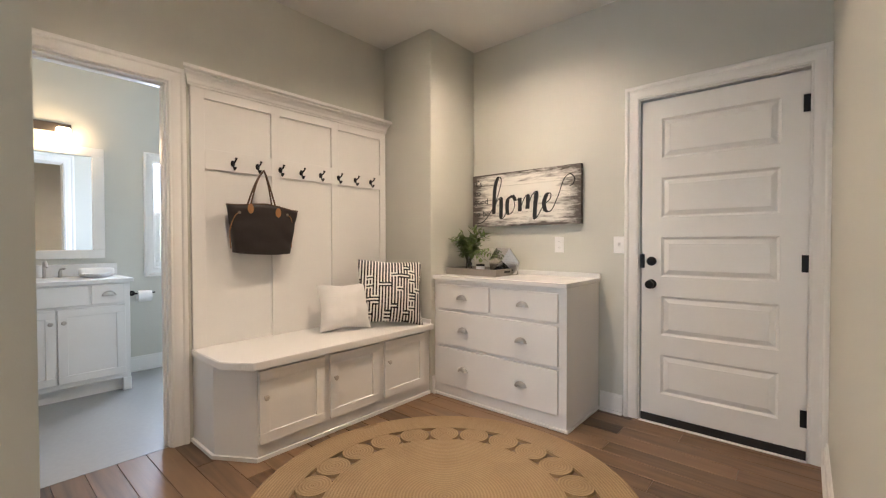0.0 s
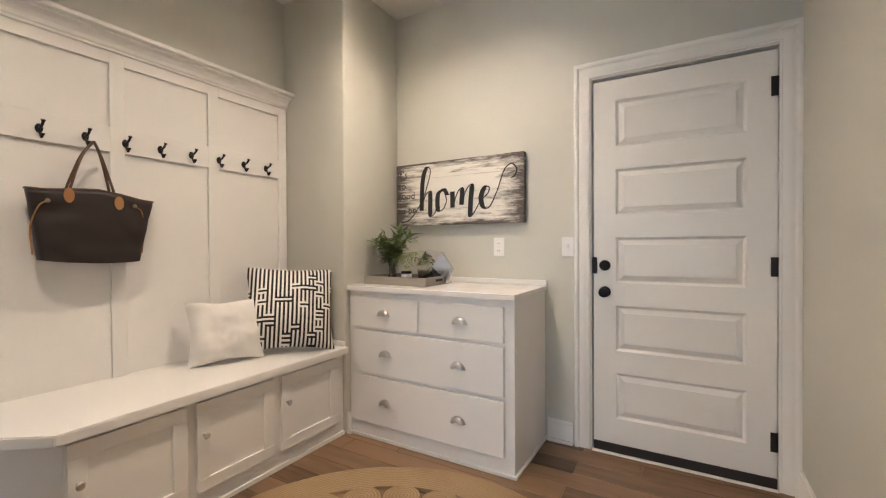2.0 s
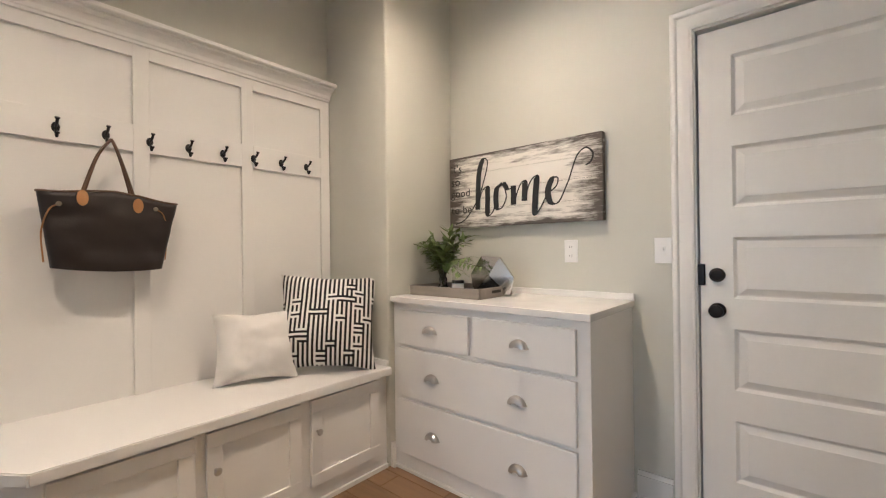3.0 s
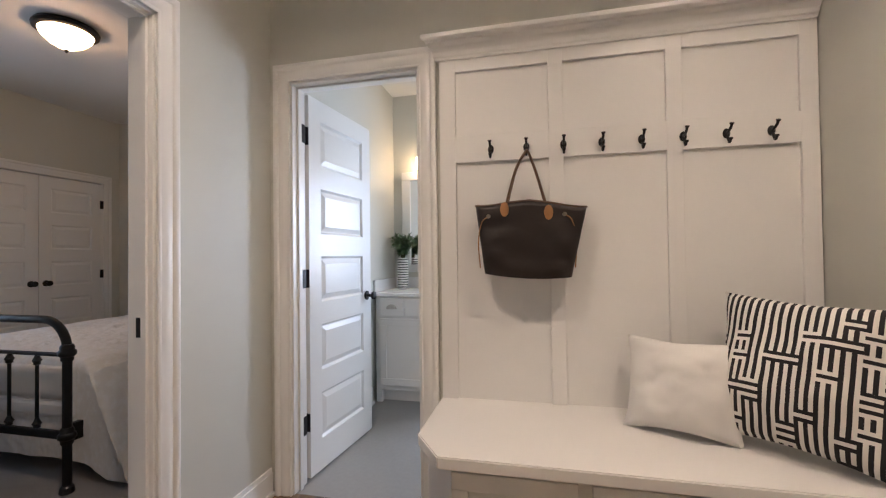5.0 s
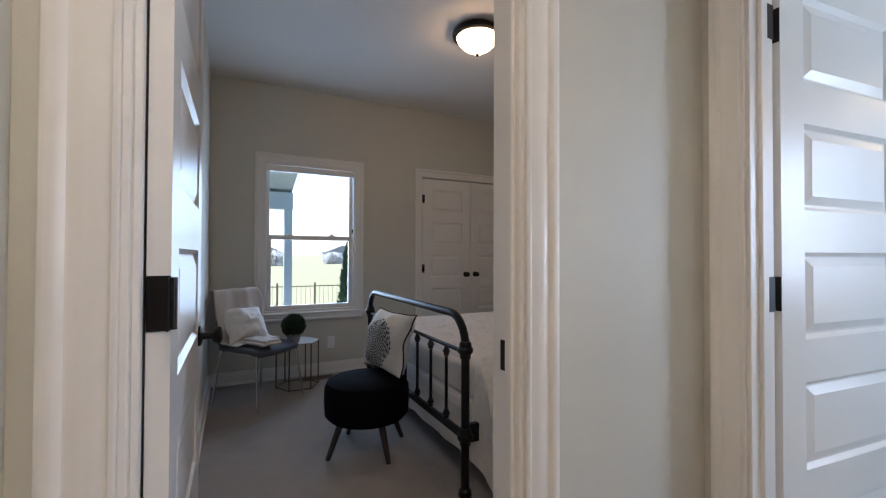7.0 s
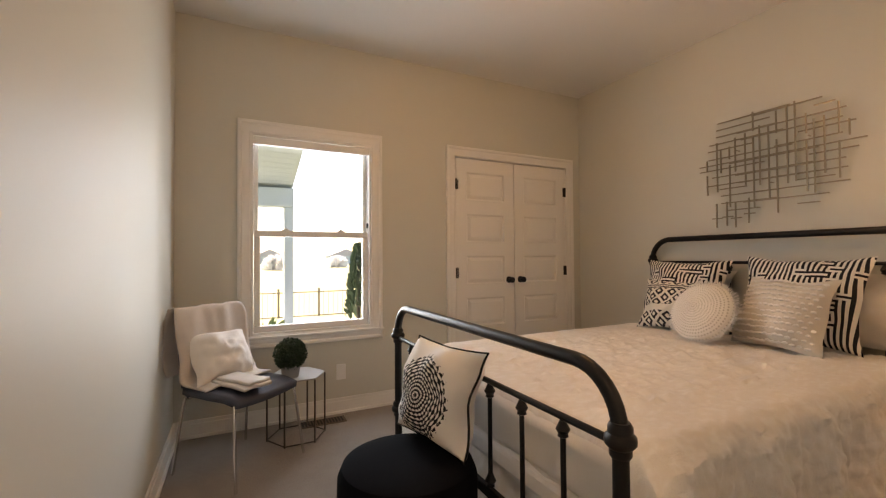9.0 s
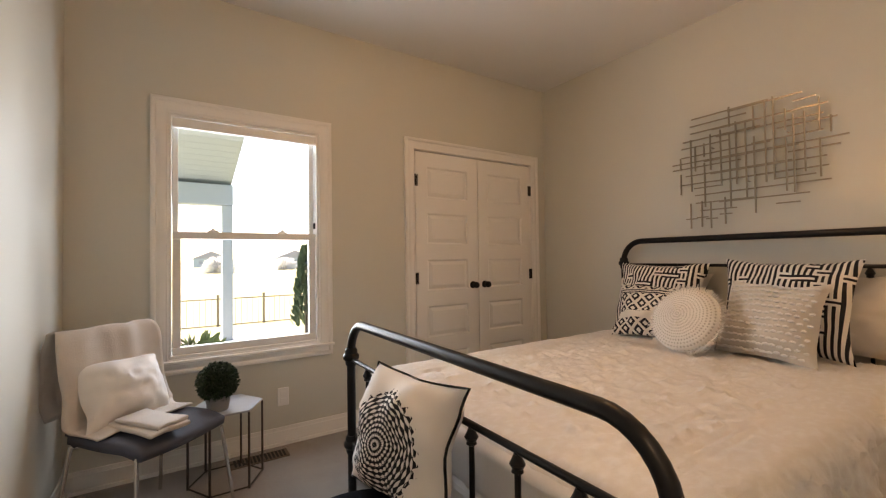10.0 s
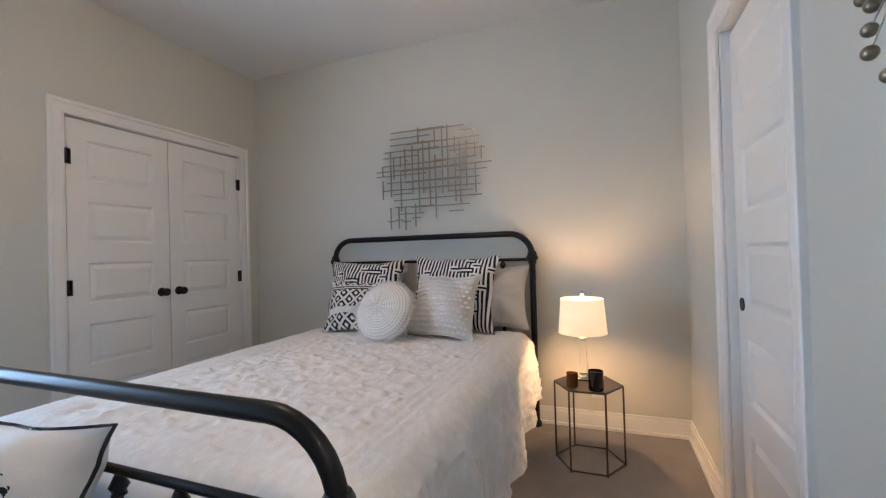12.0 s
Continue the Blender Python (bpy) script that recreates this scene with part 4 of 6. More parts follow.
def pillow(name, label, m, w, h, t, material, piping=None, **kw):
    p = thing(name, label, "pillow", m)
    part("cover", pillow_bm(w, h, t, **kw), material, p, smooth=True)
    if piping:
        e = kw.get("ear", 0.115)
        pts = []
        for k in range(4):
            for i in range(14):
                u = 2 * i / 14 - 1
                x, z = ((u, -1), (1, u), (-u, 1), (-1, -u))[k]
                sd = kw.get("seed", 0.0)
                bend = 0.06 * t * (x * x + z * z) * (1 + math.sin(sd * 3)) + 0.035 * noise.noise(Vector((x * 1.5 + sd, z * 1.5, 7)))
                pts.append((w / 2 * x * (1 - e * (1 - z * z)), bend, h / 2 * z * (1 - e * (1 - x * x)) + h / 2))
        part("piping", tube(bmesh.new(), pts, 0.005, 6, True), piping, p, "black piping")
    return p


pillow("bench_pillow", "black and white maze-print square pillow on bench", pose(-2.08, 2.03, BENCH + 0.012, -18, 3, 52), 0.51, 0.50, 0.22, MAZE, wrinkle=0.006)
pillow("bench_pillow", "small plain white square pillow on bench", pose(-2.19, 1.745, BENCH + 0.006, -20, 0, 68), 0.37, 0.34, 0.17, COTTON, wrinkle=0.006, seed=3.0)
# ---- mudroom: sign ----
sign = thing("wall_sign", "whitewashed plank wall sign with black lettering", "sign", pose(-1.450, MY1 - 0.004, 1.277))
SW, SH = 0.936, 0.424
for i in range(4):
    part("plank", box(-SW / 2, SW / 2, -0.036, 0, i * SH / 4 + 0.0008, (i + 1) * SH / 4 - 0.0008, 0.0015), SIGNWOOD, sign, smooth=False)
part("backing", box(-SW / 2 + 0.004, SW / 2 - 0.004, -0.03, -0.001, 0.003, SH - 0.003), SIGNGREY, sign)


def letter(text, size, x, z, parent, material, depth=-0.0375):
    """One flat letter; returns its width."""
    cu = bpy.data.curves.new("letter", "FONT")
    cu.body, cu.size, cu.extrude = text, size, 0.0008
    tmp = bpy.data.objects.new("tmp", cu)
    me = bpy.data.meshes.new_from_object(tmp)
    bpy.data.objects.remove(tmp)
    me.materials.append(material)
    ob = new("letter", me)
    ob.parent, ob.matrix_basis = parent, pose(x, depth, z, 90)
    tagged(ob, "black painted letter %s" % text)
    return max(v.co.x for v in me.vertices)


for text, z in (("it's", 0.335), ("so", 0.255), ("good", 0.185), ("to be", 0.085)):
    x = -0.455
    for ch in text:
        x += 0.022 if ch == " " else letter(ch, 0.072 if len(text) < 4 else 0.066, x, z, sign, SIGNBLACK) + 0.005


def brush(ctrl, thick, thin, depth=-0.0385):
    """A flat brush stroke: thick going down, thin going up."""
    pts = smooth_line([(x, 0, z) for x, z in ctrl], 10)
    bm = bmesh.new()
    prev = None
    for i, p in enumerate(pts):
        d = (pts[min(i + 1, len(pts) - 1)] - pts[max(i - 1, 0)]).normalized()
        k = max(0.0, -d.z) ** 1.2
        w = thin + (thick - thin) * k
        n = Vector((-d.z, 0, d.x)) * w / 2
        a, b = bm.verts.new((p.x + n.x, depth - 0.00003 * i, p.z + n.z)), bm.verts.new((p.x - n.x, depth - 0.00003 * i, p.z - n.z))
        if prev:
            bm.faces.new((prev[0], prev[1], b, a))
        prev = (a, b)
    return bm


STROKES = (
    ((-0.42, 0.020), (-0.34, 0.055), (-0.25, 0.17), (-0.195, 0.31), (-0.185, 0.375), (-0.215, 0.385), (-0.245, 0.30), (-0.255, 0.10)),
    ((-0.255, 0.12), (-0.225, 0.20), (-0.19, 0.225), (-0.185, 0.17), (-0.185, 0.07), (-0.155, 0.075), (-0.125, 0.135)),
    ((-0.085, 0.235), (-0.125, 0.20), (-0.125, 0.105), (-0.09, 0.10), (-0.06, 0.16), (-0.08, 0.235), (-0.05, 0.20), (-0.015, 0.205)),
    ((-0.015, 0.215), (-0.015, 0.11),),
    ((-0.012, 0.12), (0.025, 0.21), (0.055, 0.225), (0.052, 0.125)),
    ((0.055, 0.14), (0.09, 0.225), (0.125, 0.245), (0.118, 0.15), (0.115, 0.055), (0.14, 0.07), (0.185, 0.145)),
    ((0.185, 0.150), (0.235, 0.185), (0.245, 0.225), (0.215, 0.225), (0.19, 0.165), (0.205, 0.105), (0.25, 0.105), (0.30, 0.20)),
    ((0.30, 0.20), (0.345, 0.32), (0.39, 0.355), (0.425, 0.325), (0.415, 0.285), (0.39, 0.27)),
)
for k, ctrl in enumerate(STROKES):
    part("script_stroke", brush(ctrl, 0.034 if k < 7 else 0.009, 0.0075, -0.0385 - 0.0004 * k), SIGNBLACK, sign, "black brush-script stroke of the word home")

# ---- mudroom: tray with plant, candle and geometric mirror ----
tray = thing("tray", "grey weathered wood tray with dark base on cabinet top", "tray", pose(-1.665, 2.60, 0.904))
for n, a in (("long_side", (-0.23, 0.23, -0.15, -0.138)), ("long_side", (-0.23, 0.23, 0.138, 0.15)), ("short_side", (-0.23, -0.218, -0.138, 0.138)), ("short_side", (0.218, 0.23, -0.138, 0.138))):
    part(n, box(*a, 0, 0.05, 0.002), GREYWOOD, tray)
part("base", box(-0.218, 0.218, -0.138, 0.138, 0.001, 0.008), WAXBLACK, tray, "glossy dark tray base")
# Dark plate on the tray side stands for the shaded opening.
part("handle_slot_shade", box(0.2302, 0.2312, -0.04, 0.04, 0.022, 0.036, 0.0004), DARK, tray, "dark plate for the shaded handle cut-out")


def leaf_quad(bm, p, d, up, l, w, bend=0.25):
    d, side = d.normalized(), d.cross(up).normalized()
    n = side.cross(d)
    a = bm.verts.new(p)
    m1, m2, mc = bm.verts.new(p + d * l * 0.45 + side * w / 2), bm.verts.new(p + d * l * 0.45 - side * w / 2), bm.verts.new(p + d * l * 0.5 - n * w * 0.12)
    t = bm.verts.new(p + d * l - n * l * bend)
    for f in ((a, m1, mc), (a, mc, m2), (m1, t, mc), (mc, t, m2)):
        bm.faces.new(f)


def bouquet(bm, sm, rnd, base, stems, height, spread, leaf, wide, per, lean=(0, 0)):
    """Stems that fan out from a vase, with paired leaves along them."""
    for s in range(stems):
        a = 2 * math.pi * (s + rnd.random() * 0.7) / stems
        r, h = spread * (0.35 + 0.65 * rnd.random()), height * (0.65 + 0.35 * rnd.random())
        tip = Vector((r * math.cos(a) + lean[0] * rnd.random(), r * math.sin(a) + lean[1] * rnd.random(), h * (1.05 - 0.35 * r / spread)))
        mid = Vector((tip.x * 0.35, tip.y * 0.35, h * 0.6))
        line = [base + q for q in smooth_line([(0, 0, 0), mid * 0.6, mid, tip], 5)]
        tube(sm, line, 0.0016, 5)
        for i in range(per):
            t = 0.35 + 0.65 * (i + rnd.random() * 0.5) / per
            p = line[min(len(line) - 1, int(t * (len(line) - 1)))]
            out = Vector((rnd.uniform(-1, 1), rnd.uniform(-1, 1), rnd.uniform(-0.25, 0.7)))
            leaf_quad(bm, p, out + (tip - mid) * 1.5, Vector((0, 0, 1)) + out * 0.2, leaf * rnd.uniform(0.7, 1.2), wide * rnd.uniform(0.8, 1.2), rnd.uniform(0.0, 0.35))


rnd = random.Random(4)
plant = thing("potted_greenery", "leafy green stems in a clear glass vase on tray", "plant", pose(-1.785, 2.60, 0.913))
part("vase", lathe(bmesh.new(), [(0.022, 0.0), (0.030, 0.004), (0.030, 0.03), (0.020, 0.05), (0.024, 0.07), (0.018, 0.085), (0.021, 0.105), (0.018, 0.105), (0.016, 0.085), (0.016, 0.03), (0.016, 0.008)], 24), GLASS, plant, "clear bubbled glass vase")
lb, sb = bmesh.new(), bmesh.new()
bouquet(lb, sb, rnd, Vector((0, 0, 0.03)), 26, 0.37, 0.19, 0.075, 0.030, 17)
for tip in ((0.21, -0.03, 0.19), (0.24, 0.03, 0.14), (0.19, -0.08, 0.10)):
    line = smooth_line([(0, 0, 0.05), (0.06, tip[1] * 0.3, 0.16), tip], 8)
    tube(sb, line, 0.0016, 5)
    for i in range(6, len(line)):
        for s in (-1, 1):
            leaf_quad(lb, line[i], Vector((0.4, s * 0.8, 0.1 * s + rnd.uniform(-0.3, 0.3))), Vector((0, 0, 1)), 0.06, 0.017, 0.3)
part("leaves", lb, LEAF, plant, "small pointed green leaves", smooth=False)
part("stems", sb, STEM, plant)
cj = thing("candle_jar", "small white candle jar with black lid on tray", "candle", pose(-1.625, 2.53, 0.913))
part("jar", lathe(bmesh.new(), [(0.029, 0), (0.031, 0.004), (0.031, 0.055), (0.029, 0.058)], 24), PLASTIC, cj)
part("lid", lathe(bmesh.new(), [(0.032, 0.058), (0.032, 0.072), (0.029, 0.074)], 24), WAXBLACK, cj, "black lid")
geo = thing("geometric_mirror", "faceted smoky mirror ornament standing on tray", "ornament", pose(-1.505, 2.67, 0.913) @ Matrix.Diagonal((1.15, 1, 1.15, 1)))
outline = [(-0.10, 0), (0.09, 0), (0.115, 0.075), (0.045, 0.165), (-0.055, 0.17), (-0.115, 0.085)]
gm = bmesh.new()
fr, bk = [gm.verts.new((x, -0.010 - 0.0 * z, z)) for x, z in outline], [gm.verts.new((x, 0.004, z)) for x, z in outline]
ctr = gm.verts.new((0.0, -0.034, 0.085))
for k in range(6):
    gm.faces.new((fr[k], fr[(k + 1) % 6], ctr))
    gm.faces.new((fr[k], bk[k], bk[(k + 1) % 6], fr[(k + 1) % 6]))
gm.faces.new(bk)
part("faceted_body", gm, surface("smoky_mirror", (0.66, 0.66, 0.65), 0.16, 1.0, vary=0.1, bump=0.0), geo, smooth=False)

for nm, x, lab, holes in (("power_outlet", -1.158, "white duplex outlet on wall", 2), ("light_switch", -0.735, "white toggle switch plate on wall", 1)):
    o = thing(nm, lab, "outlet" if holes == 2 else "switch", pose(x, MY1, 1.13))
    part("plate", box(-0.035, 0.035, -0.006, 0, -0.057, 0.057, 0.003, 2), PLASTIC, o)
    if holes == 2:
        for z in (-0.022, 0.022):
            s = part("socket", box(-0.016, 0.016, -0.008, -0.006, -0.013, 0.013, 0.001), PLASTIC, o, at=pose(0, 0, z))
            for dx in (-0.006, 0.006):
                # Dark strips stand for the shade inside the slots.
                part("slot", box(dx - 0.001, dx + 0.001, -0.0086, -0.0078, -0.005, 0.005), DARK, s)
    else:
        part("toggle", box(-0.005, 0.005, -0.018, -0.006, -0.004, 0.014, 0.002), PLASTIC, o)
        part("toggle_frame", box(-0.011, 0.011, -0.0075, -0.006, -0.02, 0.02, 0.0006), PLASTIC, o)

# ---- bathroom ----
van = thing("vanity", "white bathroom vanity with shaker doors and feet", "cabinet")
VF, VY0, VY1 = -3.80, 0.0, 0.86
part("body", box(TX0 + 0.001, VF, VY0, VY1, 0.10, 0.845, 0.002), CABINET, van)
part("plinth", box(TX0 + 0.001, VF - 0.06, VY0, VY1 - 0.03, 0.0, 0.10), CABINET, van)
part("foot", box(VF - 0.05, VF + 0.004, VY1 - 0.05, VY1 + 0.004, 0.0, 0.10, 0.004), CABINET, van)
part("foot", box(VF - 0.05, VF + 0.004, VY0 + 0.001, VY0 + 0.05, 0.0, 0.10, 0.004), CABINET, van)
for y0, y1, z0, z1, pull in ((0.045, 0.235, 0.69, 0.835, True), (0.255, 0.605, 0.69, 0.835, False), (0.625, 0.825, 0.69, 0.835, True)):
    d = part("drawer", box(0, y1 - y0, -0.019, 0, 0, z1 - z0, 0.0025), CABINET, van, at=pose(VF, y0, z0, 0, 0, 90))
    if pull:
        part("cup_pull", cup_pull(), NICKEL, d, "brushed nickel cup pull", pose((y1 - y0) / 2, -0.019, (z1 - z0) / 2))
for y0, y1, kx in ((0.040, 0.425, 0.355), (0.435, 0.825, 0.030)):
    d = shaker(y1 - y0, 0.53, van, pose(VF + 0.002, y0, 0.14, 0, 0, 90))
    part("knob", round_knob(), NICKEL, d, "brushed nickel knob", pose(kx, -0.019, 0.44))
vt = thing("stone_countertop", "white stone countertop with backsplash on vanity", "countertop")
part("slab", box(TX0 + 0.001, VF + 0.03, VY0 - 0.018, VY1 + 0.02, 0.846, 0.876, 0.004, 2), QUARTZ, vt)
part("backsplash", box(TX0 + 0.001, TX0 + 0.02, VY0, VY1 + 0.02, 0.877, 0.975, 0.002), QUARTZ, vt)
part("side_splash", box(TX0 + 0.02, VF + 0.01, VY0 - 0.018, VY0 + 0.001, 0.877, 0.975, 0.002), QUARTZ, vt)
fc = thing("faucet", "brushed nickel two-handle faucet on vanity top", "faucet", pose(-4.19, 0.41, 0.877))
part("spout", tube(bmesh.new(), smooth_line([(0, 0, 0), (0, 0, 0.09), (0.03, 0, 0.125), (0.08, 0, 0.12), (0.105, 0, 0.09)], 6), 0.011, 10), NICKEL, fc)
for y in (-0.09, 0.09):
    part("lever", tube(bmesh.new(), [(0, y, 0), (0, y, 0.05), (0.01, y * 1.05, 0.066), (0.045, y * 1.3, 0.072)], lambda t: 0.014 - 0.008 * t, 10), NICKEL, fc)
mir = thing("bath_mirror", "white-framed rectangular bathroom mirror on wall", "mirror", pose(TX0, 0, 0))
for a in ((0.065, 0.80, 1.02, 1.09), (0.065, 0.80, 1.865, 1.94), (0.065, 0.145, 1.09, 1.865), (0.72, 0.80, 1.09, 1.865)):
    part("frame_side", box(0.001, 0.026, *a, 0.004), TRIM, mir)
part("mirror_glass", box(0.002, 0.008, 0.145, 0.72, 1.09, 1.865), MIRROR, mir, "silvered mirror glass")
vl = thing("vanity_light", "brushed nickel two-shade vanity light, lit", "wall light", pose(TX0, 0.405, 2.07))
part("backplate", box(0.0, 0.025, -0.19, 0.19, -0.035, 0.035, 0.006, 2), PEWTER, vl)
for y in (-0.135, 0.135):
    part("arm", tube(bmesh.new(), [(0.02, y, 0), (0.07, y, 0), (0.085, y, 0.0), (0.085, y, -0.01)], 0.007, 8), PEWTER, vl)
    part("shade", lathe(bmesh.new(), [(0.040, -0.125), (0.048, -0.12), (0.046, -0.03), (0.040, -0.012), (0.015, -0.008)], 24), BATHSHADE, vl, "lit frosted glass shade", pose(0.085, y, 0.0))
vp = thing("bath_plant", "bushy green plant in striped black and white vase", "plant", pose(-4.16, 0.115, 0.877))
part("vase", lathe(bmesh.new(), [(0.040, 0), (0.045, 0.006), (0.048, 0.13), (0.047, 0.26), (0.042, 0.274), (0.036, 0.265), (0.036, 0.02)], 28), STRIPED, vp, "black and white striped ceramic vase")
lb, sb = bmesh.new(), bmesh.new()
bouquet(lb, sb, random.Random(8), Vector((0, 0, 0.235)), 70, 0.29, 0.135, 0.048, 0.022, 24)
part("leaves", lb, LEAF2, vp, "small blue-green leaves", smooth=False)
part("stems", sb, STEM, vp)
towel = thing("folded_towel", "white folded hand towel and dish on vanity top", "towel", pose(-4.05, 0.70, 0.877))
part("dish", lathe(bmesh.new(), [(0.05, 0), (0.06, 0.004), (0.10, 0.035), (0.097, 0.036), (0.055, 0.010)], 28), PLASTIC, towel, "white oval dish", pose(0.05, 0, 0))
part("cloth", box(-0.13, -0.02, -0.10, 0.12, 0.001, 0.07, 0.02, 3), COTTON, towel)
tp = thing("paper_holder", "dark bronze paper holder with white roll", "paper holder", pose(TX0, 0.985, 0.70))
part("bracket", tube(bmesh.new(), [(0, 0, 0), (0.05, 0, 0), (0.06, 0.005, 0), (0.06, 0.16, 0)], 0.008, 8), BRONZE, tp)
part("rose", lathe(bmesh.new(), [(0.024, 0), (0.024, 0.006), (0.012, 0.01)], 16, pose(0, 0, 0, 0, 90)), BRONZE, tp)
part("roll", cyl(bmesh.new(), (0.06, 0.03, -0.025), (0.06, 0.13, -0.025), 0.05, seg=24), COTTON, tp, "white paper roll")

# ---- bedroom: iron bed ----
bed = thing("iron_bed", "black iron queen bed frame with spindled footboard", "bed")
YL, YR = -2.595, -1.042


def bow(x, z0, z1, r, radius):
    """Posts and top rail in one bent tube."""
    pts = [(x, YL, 0.005), (x, YL, z0), (x, YL, z1 - r)]
    pts += [(x, YL + r - r * math.cos(a), z1 - r + r * math.sin(a)) for a in [math.pi / 2 * i / 8 for i in range(1, 9)]]
    pts += [(x, YR - r + r * math.sin(a), z1 - r + r * math.cos(a)) for a in [math.pi / 2 * i / 8 for i in range(0, 9)]]
    pts += [(x, YR, z0), (x, YR, 0.005)]
    return tube(bmesh.new(), pts, radius, 14)


def collar(h=0.07, r=0.040):
    return lathe(bmesh.new(), [(0.024, -h / 2), (r * 0.72, -h * 0.42), (r * 0.72, -h * 0.25), (r, -h * 0.12), (r * 1.03, 0.0), (r, h * 0.1), (r * 0.8, h * 0.2), (r * 0.8, h * 0.36), (0.024, h / 2)], 18)


for name, x, z1, mid, low in (("footboard", -2.262, 0.866, 0.690, 0.285), ("headboard", -4.455, 1.275, 1.10, 0.285)):
    f = part("%s" % name, bow(x, 0.3, z1, 0.15, 0.0205), BLACK, bed, smooth=True)
    part("cross_bar", cyl(bmesh.new(), (x, YL, mid), (x, YR, mid), 0.0105), BLACK, f)
    part("lower_rail", box(x - 0.012, x + 0.012, YL, YR, low - 0.02, low + 0.02, 0.004), BLACK, f)
    for y in (YL, YR):
        for z in (mid + 0.012, low):
            part("collar", collar(0.085, 0.038), BLACK, f, at=pose(x, y, z))
        part("foot", lathe(bmesh.new(), [(0.030, 0.0), (0.033, 0.006), (0.030, 0.03), (0.022, 0.04)], 16), BLACK, f, at=pose(x, y, 0))
    knob = None
    for k in range(-3, 4):
        y = (YL + YR) / 2 + k * 0.192
        part("spindle", cyl(bmesh.new(), (x, y, low), (x, y, mid), 0.0085, seg=10), BLACK, f)
        for z in (mid - 0.035, low + 0.045):
            at = pose(x, y, z)
            knob = part("casting", lathe(bmesh.new(), [(0.009, -0.024), (0.016, -0.02), (0.014, -0.012), (0.021, 0.0), (0.014, 0.014), (0.010, 0.024)], 12), BLACK, f, at=at) if knob is None else again(knob, f, at)
for y in (YL + 0.03, YR - 0.03):
    part("side_rail", box(-4.45, -2.27, y - 0.015, y + 0.015, 0.24, 0.33, 0.003), BLACK, bed)
mat = thing("mattress", "white mattress and box spring on bed frame", "mattress")
part("box_spring", box(-4.42, -2.33, YL + 0.06, YR - 0.06, 0.334, 0.42, 0.02, 2), COTTON, mat)
part("mattress_body", box(-4.42, -2.33, YL + 0.05, YR - 0.05, 0.421, 0.605, 0.04, 3), COTTON, mat)


def comforter():
    """A tufted bedspread laid over the mattress and hanging down the sides and foot."""
    bm = bmesh.new()
    yc, hw, top = (YL + YR) / 2, 0.775, 0.640
    foot_x, head_x = -2.335, -4.30
    ns, nt = 210, 220
    side_drop, foot_drop, r = 0.60, 0.50, 0.07

    def fold(e):
        """Arc length past the edge to (out, down)."""
        q = r * math.pi / 2
        if e <= 0:
            return 0.0, 0.0
        if e < q:
            return r * math.sin(e / r), r * (1 - math.cos(e / r))
        return r, r + e - q
    grid = []
    for j in range(nt + 1):
        row = []
        t = (foot_x - r - head_x + foot_drop + r) * j / nt
        for i in range(ns + 1):
            s = -(hw + side_drop) + 2 * (hw + side_drop) * i / ns
            es, et = abs(s) - (hw - r), (head_x + t) - (foot_x - r)
            es *= 1.0 if es < 0 else 0.66 + 0.34 * min(1.0, t / 1.9)
            os_, ds = fold(es)
            ot, dt = fold(et)
            flat = min(abs(s), hw - r)
            y = yc + math.copysign(flat + os_, s)
            x = min(head_x + t, foot_x - r) + ot * 0.75
            z = top - max(ds, dt) - 0.25 * min(ds, dt)
            hang = min(1.0, max(ds, dt) / 0.2)
            if ds > 0.05:
                y += math.copysign(0.030 * hang * math.sin(x * 17 + 2.0 * noise.noise(Vector((x * 3, 1, 0)))) + (0.09 + 0.42 * math.exp(-max(0.0, foot_x - x) / 0.22)) * ds, s)
            if dt > 0.05 and ds < 0.05:
                x += 0.006 * hang * math.sin(y * 21)
            q = Vector((s * 1.0, t * 1.0, 0))
            puff = 0.010 * noise.noise(q * 5.5) + 0.013 * noise.noise(q * 12.0 + Vector((3, 1, 0))) + 0.006 * noise.noise(q * 34.0)
            tuft = max(0.0, noise.noise(q * 24.0 + Vector((9, 4, 2))) - 0.12) * 0.024
            band = 0.0
            for b0 in (0.56, 0.60, 0.64, 0.68):
                band += 0.0055 * math.exp(-((abs(s) - b0) / 0.010) ** 2)
            puff = puff * (0.35 if 0.54 < abs(s) < 0.70 else 1.0) + (tuft if abs(s) < 0.54 else 0.0) + band
            if es > 0.05 and et < 0:
                puff += 0.0045 * math.sin((x + 0.6 * s) * 62) * math.sin((x - 0.6 * s) * 62)
            puff *= min(1.0, max(0.15, abs(et) / 0.12)) * min(1.0, max(0.3, abs(es) / 0.08))
            if ds > 0.03:
                y += math.copysign(puff * 1.4, s)
            elif dt > 0.03:
                x += puff * 0.6
            else:
                z += puff
            x = min(x, -2.292)
            row.append(bm.verts.new((x, y, max(z, 0.03))))
        grid.append(row)
    for j in range(nt):
        for i in range(ns):
            bm.faces.new((grid[j][i], grid[j][i + 1], grid[j + 1][i + 1], grid[j + 1][i]))
    return bm




